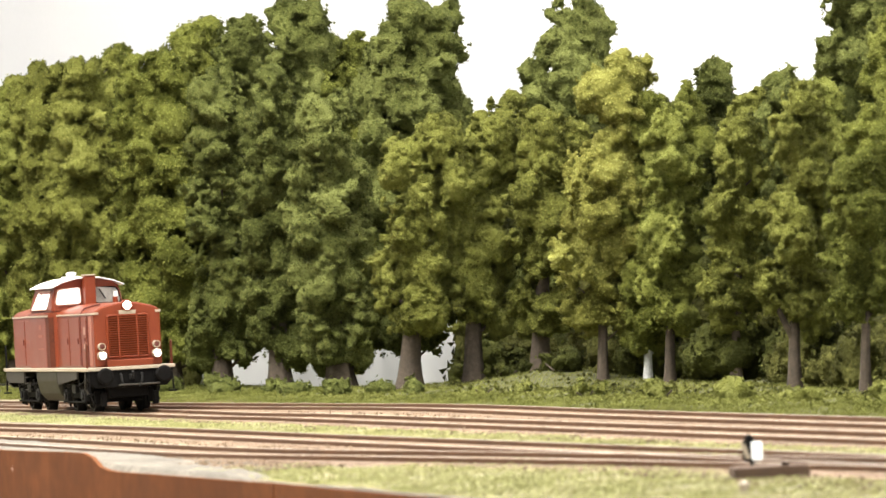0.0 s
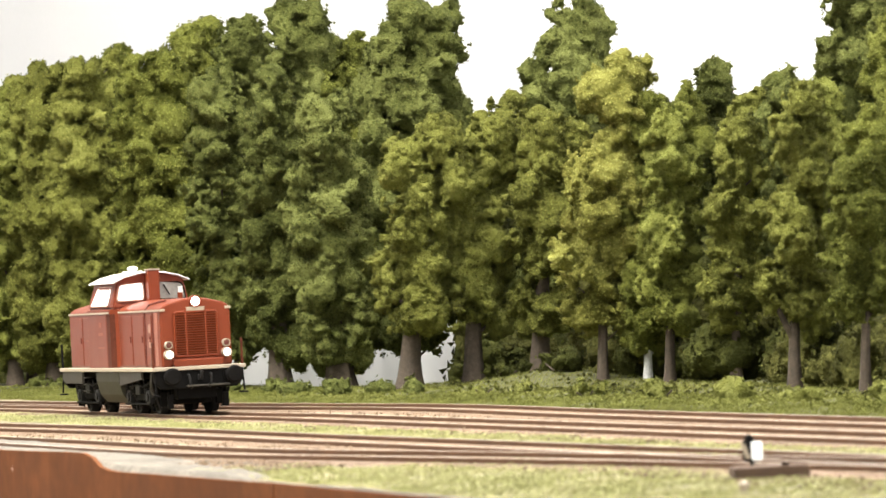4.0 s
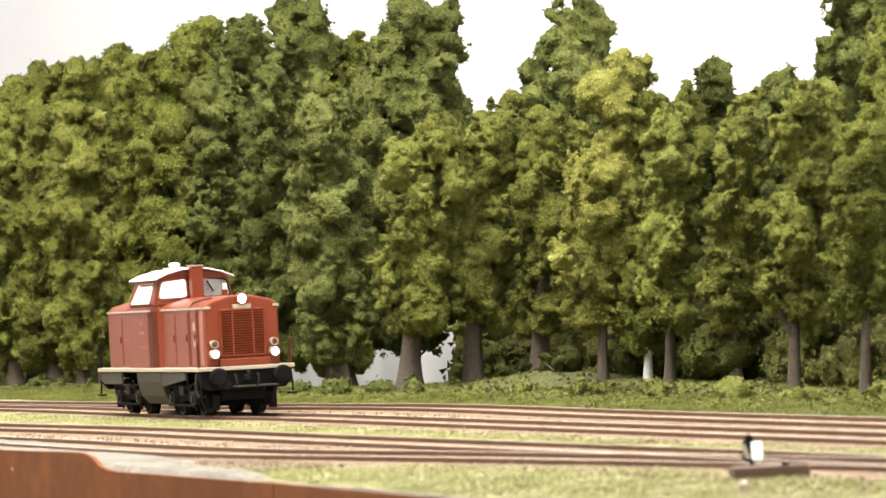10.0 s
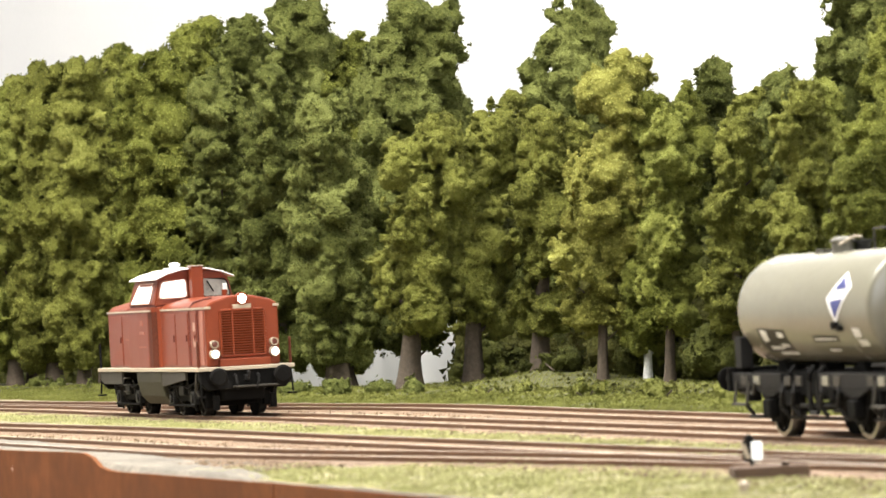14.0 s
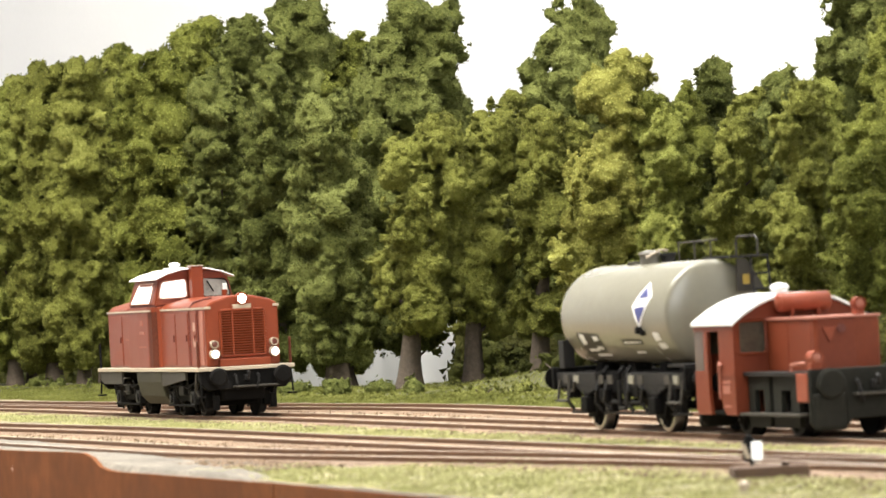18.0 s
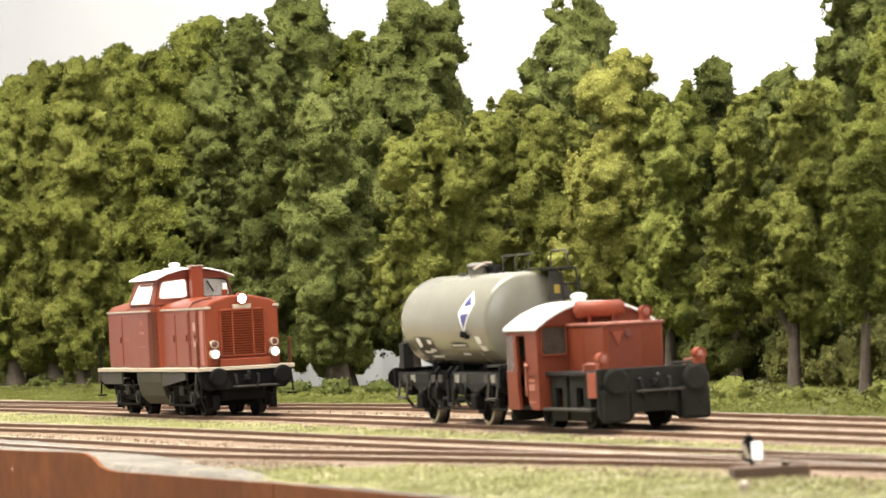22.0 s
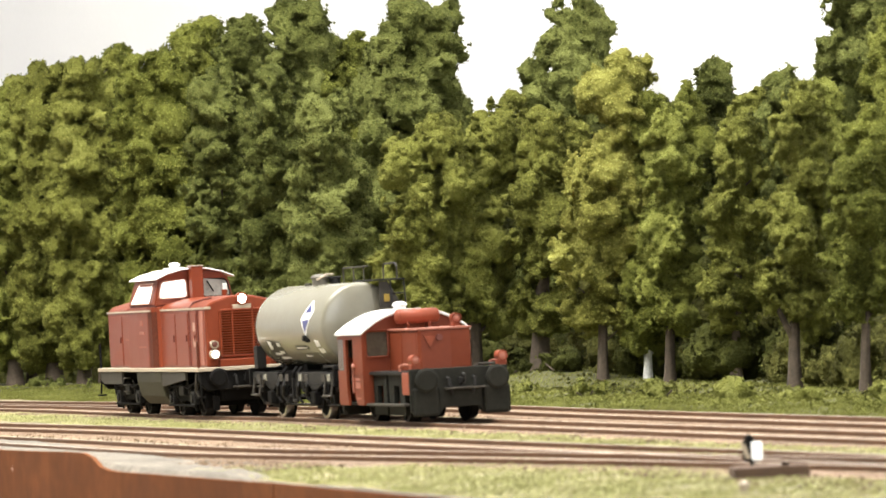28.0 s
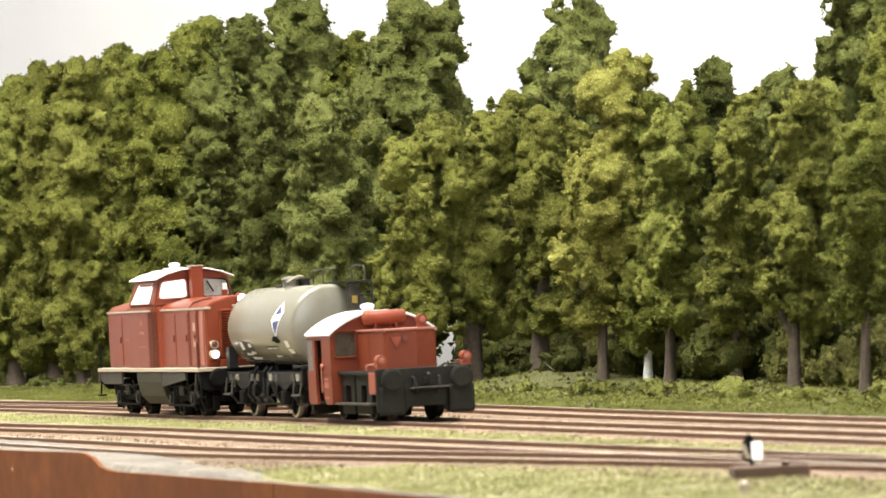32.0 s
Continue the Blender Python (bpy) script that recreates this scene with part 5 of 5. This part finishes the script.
            for q in (-9.2, 9.2):
                rod(bm, (ax + q, side * 11.8, 10.6), (ax + q * 0.92, side * 11.8, 12.2), 0.4, 6)
            part("leaf_spring", bm, IRON, ob)
            for q in (-6.9, 6.9):
                bm = fresh()
                box(bm, ax + q - 0.8, ax + q + 0.8, min(side * 7.2, side * 9), max(side * 7.2, side * 9), 3.6, 8.4, 0.3)
                rod(bm, (ax + q, side * 8.2, 8), (ax + q * 0.8, side * 8.2, 12), 0.4, 6)
                part("brake_shoe", bm, IRON, ob)
        for x in (-36.5, 37.5):
            bm = fresh()
            bent(bm, [(x - 3.5, side * 12.4, 11.8), (x - 3.5, side * 13.2, 6.8), (x + 3.5, side * 13.2, 6.8), (x + 3.5, side * 12.4, 11.8)], 0.35)
            box(bm, x - 3.6, x + 3.6, min(side * 12.6, side * 14.0), max(side * 12.6, side * 14.0), 6.6, 7.0)
            part("foot_step", bm, GREY, ob)
        bm = fresh()
        bent(bm, [(x := -2, side * 11.6, 11.6), (x, side * 11.6, 5.2), (x + 4, side * 11.6, 5.2), (x + 4, side * 11.6, 11.6)], 0.5)
        rod(bm, (x - 8, side * 10.4, 6.6), (x + 12, side * 10.4, 6.6), 0.45, 6)
        part("brake_rigging", bm, IRON, ob)
        bm = fresh()
        bent(bm, [(-43, side * 10.6, 9.2), (-30, side * 12.8, 9.2), (-29, side * 12.8, 11.4)], 0.35)
        part("hand_rail", bm, GREY, ob)
    for side in (-1, 1):
        for x in (-34, -15, -9, 6, 15, 33):
            bm = fresh()
            bent(bm, [(x, side * 11.9, 11.6), (x + 0.8, side * 12.8, 9.4), (x - 0.6, side * 12.6, 6.6), (x + 0.6, side * 11.4, 4.6)], 0.42)
            part("pull_rod", bm, IRON, ob)
        for x, z in ((-33, 9.0), (-12.5, 8.2), (10.5, 9.2), (34, 8.6)):
            bm = fresh()
            box(bm, x - 1.5, x + 1.5, min(side * 10.2, side * 12.4), max(side * 10.2, side * 12.4), z - 1.6, z + 1.6, 0.4)
            part("fitting", bm, BLACK, ob)
        bm = fresh()
        rod(bm, (-40, side * 9.6, 4.0), (38, side * 9.6, 4.0), 0.35, 6)
        part("brake_rod", bm, IRON, ob)
    bm = fresh()
    rod(bm, (2, -6, 8.4), (12, -6, 8.4), 3.0, 16)
    part("air_reservoir", bm, BLACK, ob)
    bm = fresh()
    box(bm, -15, 14, -5.5, 5.5, 7.4, 11.4, 0.4)
    for x in (-30, 30):
        box(bm, x - 6, x + 6, -8.5, 8.5, 7.8, 11.4, 0.4)
    part("brake_gear", bm, BLACK, ob)
    for x, out in ((-43, -1), (42.5, 1)):
        bm = fresh()
        box(bm, min(x, x + out * 1.4), max(x, x + out * 1.4), -13, 13, 9.4, 14.6, 0.2)
        part("buffer_beam", bm, BLACK, ob)
        coupling(ob, x + out * 1.4, 12, out)
        for y in (-10.05, 10.05):
            buffer(ob, x + out * 7.9, y, 12.0, out, 2.6)
    # end platform, ladder, catwalk and railings on the shunter's end
    bm = fresh()
    box(bm, 32.2, 42.5, -12.5, 12.5, 14.7, 15.3, 0.1)
    part("end_platform", bm, IRON, ob)
    bm = fresh()
    box(bm, 18, 35, 2.5, 11.8, 38.2, 38.7, 0.1)
    part("upper_platform", bm, IRON, ob)
    bm = fresh()
    prism(bm, [(4.6, 38.0), (7.0, 38.0), (11.4, 30.6), (4.6, 30.6)], 0, 33.2, 33.8, 0.1)
    pl = part("bracket_plate", bm, GREY, ob)
    bm = fresh()
    box(bm, 33.85, 34.1, 5.8, 7.4, 32.2, 34.4, 0.1)
    part("warning_sign", bm, SIGNY, pl, "small yellow warning sign")
    for x in (-6, 4, 14):
        bm = fresh()
        rod(bm, (x, 6.3, 35.6), (x, 6.3, 42.4), 0.22, 6)
        part("railing_post", bm, GREY, ob)
    bm = fresh()
    rod(bm, (-6.3, 6.3, 42.4), (18.3, 6.3, 42.6), 0.22, 6)
    part("top_rail", bm, GREY, ob)
    bm = fresh()
    bent(bm, [(18.4, 10.8, 38.4), (18.4, 10.8, 42.0), (19.6, 10.8, 43.0), (30, 10.8, 43.0), (31.2, 10.8, 42.0), (31.2, 10.8, 38.4)], 0.26)
    part("end_railing", bm, GREY, ob)
    for y in (7.6, 11.6):
        bm = fresh()
        rod(bm, (38.6, y, 15.2), (34.6, y, 38.2), 0.26, 6)
        part("ladder_rail", bm, IRON, ob)
    for k in range(6):
        bm = fresh()
        z = 17.5 + k * 3.4
        rod(bm, (38.2 - k * 0.6, 7.6, z), (38.2 - k * 0.6, 11.6, z), 0.22, 6)
        part("ladder_rung", bm, IRON, ob)
    axles = [wheelset(ob, x, 5.75, STEEL) for x in (-22.4, 22.4)]
    return ob, axles


def shunter():
    ob = thing("shunting_locomotive", Matrix(), "small red model shunting locomotive with white cab roof", "locomotive")
    # side walls with the open doorway
    for side in (-1, 1):
        wl = [(-28, 5.4), (-27, 4.6), (-19.6, 4.6), (-20.4, 9.0), (-20.4, 22.4), (-13.6, 22.4), (-13.6, 9.4), (-12.4, 6.0), (-10.5, 4.6), (-5, 4.6), (-5, 24.0), (-28, 24.0), (-28, 22.5), (-22.4, 22.5), (-22.4, 14.0), (-28, 14.0)]
        bm = fresh()
        prism(bm, wl, 1, side * 15.2, side * 14.4)
        part("side_wall", bm, KRED, ob)
        pane(ob, [(-28, side * 14.8, 14.0), (-22.4, side * 14.8, 14.0), (-22.4, side * 14.8, 22.5), (-28, side * 14.8, 22.5)], BROWNGLASS)
        bm = fresh()
        bent(bm, [(-13.2, side * 15.5, 8.0), (-13.2, side * 15.5, 16.2)], 0.3)
        part("grab_rail", bm, PALERED, ob)
        bm = fresh()
        ball(bm, (-12.6, side * 15.5, 15.2), 0.9, 10, (1.2, 0.6, 0.7))
        part("door_latch", bm, PALERED, ob, "pale pink latch")
        for z0, z1 in ((11.3, 11.9), (9.2, 10.8), (6.2, 6.7)):
            bars(ob, "marking_bar", -12.0, -7.6, z0, z1, side * 15.2, PALERED)
        bm = fresh()
        box(bm, -13.4, -4.8, min(side * 15.1, side * 15.45), max(side * 15.1, side * 15.45), 13.0, 13.5)
        part("belt_rail", bm, KRED, ob)
    # front and rear walls with windows
    for x, d in ((-5.0, 1), (-28.0, -1)):
        bm = fresh()
        x0, x1 = min(x, x - d * 0.8), max(x, x - d * 0.8)
        box(bm, x0, x1, -14.4, 14.4, 4.6, 17.4)
        part("end_wall", bm, KRED, ob)
        bm = fresh()
        prism(bm, [(-14.4, 24.5), (14.4, 24.5)] + [(y, 23.6 + 5.9 * (1 - abs(y / 15.7) ** 2.2)) for y in [13.8 - 27.6 * k / 16 for k in range(17)]], 0, x0, x1)
        part("gable", bm, KRED, ob)
        for y0, y1 in ((-14.4, -14.0), (-7.7, 7.7), (14.0, 14.4)):
            bm = fresh()
            box(bm, x0, x1, y0, y1, 17.4, 24.5)
            part("window_post", bm, KRED, ob)
        for s in (-1, 1):
            c = [(x - d * 0.4, s * 7.7, 17.4), (x - d * 0.4, s * 14.1, 17.4), (x - d * 0.4, s * 14.1, 24.5), (x - d * 0.4, s * 7.7, 24.5)]
            w = pane(ob, c, DARKGLASS, thick=0.1)
            window_frame(w, rounded([(x + d * 0.1, p[1], p[2]) for p in c], 1.0), 0.34, KRED)
    bm = fresh()
    box(bm, -27, -6, -14.4, 14.4, 4.6, 5.4)
    part("cab_floor", bm, BLACK, ob)
    bm = fresh()
    box(bm, -11, -6, -8, 8, 5.4, 17, 0.4)
    rod(bm, (-12, -9.5, 15), (-12, -9.5, 16.5), 1.6, 12)
    part("console", bm, BROWNGLASS, ob)
    bm = fresh()
    arc = [(y, 24.2 + 5.9 * (1 - abs(y / 15.7) ** 2.2)) for y in [-15.7 + 31.4 * k / 24 for k in range(25)]]
    prism(bm, arc + [(y, z - 0.7) for y, z in arc[::-1]], 0, -28.4, -3.8, 0.15)
    part("roof", bm, ROOFW, ob, "white arched cab roof")
    bm = fresh()
    rod(bm, (-6.5, -3.4, 29.4), (-6.5, -3.4, 31.2), 1.7, 14)
    ball(bm, (-6.5, -3.4, 31.2), 2.1, 14, (1, 1, 0.45))
    part("roof_vent", bm, ROOFW, ob)
    # engine hood with a shallow prow
    plan = [(-5, -7.4), (20.4, -7.4), (21.2, -6.7), (22.4, 1.2), (21.2, 6.9), (20.4, 7.4), (-5, 7.4)]
    bm = fresh()
    prism(bm, plan, 2, 12.6, 24.2, 0.2)
    hood = part("hood", bm, KRED, ob)
    bm = fresh()
    prism(bm, [(x * 1.015, y * 1.05) for x, y in plan], 2, 24.2, 24.8, 0.15)
    part("hood_lid", bm, PALERED, hood, "faded pinkish hood lid edge")
    bm = fresh()
    prism(bm, [(-6.0, 22.6), (-2.8, 22.6), (-4.4, 19.4)], 0, 21.2, 22.05)
    part("triangle_mark", bm, KREDL, hood)
    bm = fresh()
    rod(bm, (21.2, -1.8, 22.2), (22.4, -1.8, 22.2), 0.9, 12)
    part("emblem", bm, DARKRED, hood)
    for x0, x1 in ((-3.5, 6.6), (7.2, 19.4)):
        bm = fresh()
        box(bm, x0, x1, -7.52, -7.3, 13.6, 23.4, 0.08)
        part("hood_door", bm, KRED, hood)
    bm = fresh()
    rod(bm, (-1.6, -5.6, 28.0), (-1.6, 5.2, 28.0), 2.0, 20)
    ball(bm, (-1.6, -5.6, 28.0), 2.0, 16, (1, 0.45, 1))
    ball(bm, (-1.6, 5.2, 28.0), 2.0, 16, (1, 0.45, 1))
    at_ = part("air_tank", bm, KREDL, ob, smooth=True)
    for y in (-3.2, 2.8):
        bm = fresh()
        box(bm, -3.0, -0.2, y - 0.35, y + 0.35, 24.7, 27.4, 0.1)
        part("bracket", bm, KRED, at_)
    lamp(ob, "upper_lamp", 15.6, 5.2, 27.0, 1.25, PALERED, KRED)
    bm = fresh()
    box(bm, 13.6, 16.0, 4.2, 6.2, 24.7, 26.4, 0.2)
    part("lamp_socket", bm, KREDL, ob)
    # frame, front deck and beam
    bm = fresh()
    box(bm, -29, 31.2, -8.6, 8.6, 5.4, 12.6, 0.3)
    part("main_frame", bm, BLACK, ob)
    bm = fresh()
    box(bm, -5, 31.4, -13.4, 13.4, 12.7, 13.6, 0.15)
    part("deck", bm, IRON, ob)
    for x, out in ((31.2, 1), (-29.2, -1)):
        bm = fresh()
        prism(bm, [(-13.8, 14.2), (-13.8, 3.2), (-12.6, 1.8), (-6.2, 1.8), (-4.6, 3.8), (4.6, 3.8), (6.2, 1.8), (12.6, 1.8), (13.2, 3.2), (13.2, 14.2)], 0, x, x + out * 1.3, 0.25)
        part("buffer_beam", bm, SOOT, ob)
        for y in (-9.9, 9.7):
            buffer(ob, x + out * 3.9, y, 11.2, out, 3.2, SOOT)
            bm = fresh()
            box(bm, min(x + out * 1.2, x + out * 2.6), max(x + out * 1.2, x + out * 2.6), y - 3.7, y + 3.7, 1.6, 9.4, 0.9)
            part("step_box", bm, SOOT, ob)
        coupling(ob, x + out * 1.3, 10.6, out)
        bm = fresh()
        box(bm, min(x + out * 1.3, x + out * 4), max(x + out * 1.3, x + out * 4), -4.6, 6.2, 8.5, 9.0, 0.1)
        part("coupler_bar", bm, GREY, ob)
    for side in (-1, 1):
        for x0, x1 in ((-4.6, 7.0), (9.0, 23.0)):
            bm = fresh()
            y0, y1, xm = min(side * 11.2, side * 12.4), max(side * 11.2, side * 12.4), (x0 + x1) / 2
            for p, q, z0, z1 in ((x0, xm - 2.6, 2.0, 12.7), (xm + 2.6, x1, 2.0, 12.7), (xm - 2.6, xm + 2.6, 9.8, 12.7), (xm - 2.6, xm + 2.6, 2.0, 4.4)):
                box(bm, p, q, y0, y1, z0, z1)
            part("frame_plate", bm, SOOT, ob)
        bm = fresh()
        box(bm, 24.4, 30.4, min(side * 9.4, side * 13.6), max(side * 9.4, side * 13.6), 7.4, 13.4, 0.3)
        part("sand_box", bm, KREDL, ob)
        bm = fresh()
        box(bm, -5, 28, min(side * 11.6, side * 14.6), max(side * 11.6, side * 14.6), 4.5, 5.1, 0.1)
        part("running_step", bm, GREY, ob)
        bm = fresh()
        bent(bm, [(20, side * 12.6, 13.4), (20, side * 12.6, 15.0), (24, side * 12.6, 15.4), (27.6, side * 12.4, 15.4)], 0.32)
        part("grab_rail", bm, PALERED, ob)
        bm = fresh()
        box(bm, 30.0, 32.2, side * 12 - 1.3, side * 12 + 1.3, 13.6, 15.6, 0.3)
        part("lamp_socket", bm, KREDL, ob)
        lamp(ob, "front_lamp", 32.0, side * 12, 16.6, 1.25, PALERED, KREDL, back=2.4)
    bm = fresh()
    bent(bm, [(20.5, 7.6, 13.6), (20.5, 9.5, 14.6), (28.0, 12.2, 14.6)], 0.3)
    part("grab_rail", bm, GREY, ob)
    axles = [wheelset(ob, x, 4.9, IRON) for x in (-14.2, 14.2)]
    return ob, axles


loco = diesel()
loco_axles = [wheelset(loco, x, 5.46, IRON) for x in (-47.1, -21.8, 21.8, 47.1)]
tank_wagon, wagon_axles = wagon()
koef, koef_axles = shunter()


LOCO_WAY = [(0.0, -408.6), (0.5, -399.2), (1.0, -388.0), (1.5, -376.7), (2.0, -365.1), (2.5, -353.9), (3.0, -342.2), (3.5, -330.4), (4.0, -319.2), (4.5, -307.8), (5.0, -296.4), (5.5, -285.0), (6.0, -273.7), (6.5, -267.5), (7.0, -263.5), (7.5, -263.5), (32.0, -263.5)]
TRAIN_WAY = [(0.0, 471.6), (6.0, 410.8), (8.0, 384.4), (10.0, 350.9), (11.0, 331.2), (12.0, 308.8), (12.5, 296.7), (13.0, 284.4), (13.5, 272.5), (14.0, 260.5), (14.5, 248.0), (15.0, 235.3), (15.5, 222.4), (16.0, 209.2), (16.5, 195.7), (17.0, 179.4), (17.5, 164.0), (18.0, 147.5), (18.5, 131.9), (19.0, 115.9), (19.5, 100.5), (20.0, 84.4), (20.5, 68.5), (21.0, 52.2), (21.5, 36.6), (22.0, 20.8), (22.5, 7.4), (23.0, -7.0), (23.5, -20.3), (24.0, -34.7), (24.5, -48.3), (25.0, -62.8), (25.5, -76.0), (26.0, -86.7), (26.5, -96.6), (27.0, -105.9), (27.5, -114.3), (28.0, -123.1), (28.5, -130.5), (29.0, -137.2), (29.5, -142.8), (30.0, -147.4), (30.5, -151.5), (31.0, -153.1), (31.5, -153.1), (32.0, -153.1)]
COUPLED = 84.0


def line_at(s):
    """How far the main line lies to the side there: it bends a little behind the train."""
    return 5.0 if s > -135 else 4.4 + 0.6 * (s + 168) / 33 if s > -168 else 0.6 + 3.8 * (s + 212) / 44


def way_at(way, t):
    for (a, p), (b, q) in zip(way, way[1:]):
        if a <= t <= b:
            return p + (q - p) * (t - a) / (b - a)
    return way[-1][1]


def roll_rows(axle, way, radius):
    """The axle turns as the vehicle rolls, in steps of at most 60 degrees."""
    home = axle.matrix_basis.copy()
    rows, last = [], None
    for i in range(0, 641):
        t = i * 0.05
        a = way_at(way, t) / radius
        if last is None or abs(a - last) > radians(50) or i == 640:
            rows.append((t, home @ Matrix.Rotation(a, 4, "Y")))
            last = a
    walk(axle, rows)


def motions():
    walk(loco, [(t, rail_pose(s)) for t, s in LOCO_WAY])
    walk(tank_wagon, [(t, rail_pose(s, line_at(s))) for t, s in TRAIN_WAY])
    walk(koef, [(t, rail_pose(s + COUPLED, line_at(s + COUPLED))) for t, s in TRAIN_WAY])
    for axle in loco_axles:
        roll_rows(axle, LOCO_WAY, 5.46)
    for axle in wagon_axles:
        roll_rows(axle, TRAIN_WAY, 5.75)
    for axle in koef_axles:
        roll_rows(axle, TRAIN_WAY, 4.9)


motions()
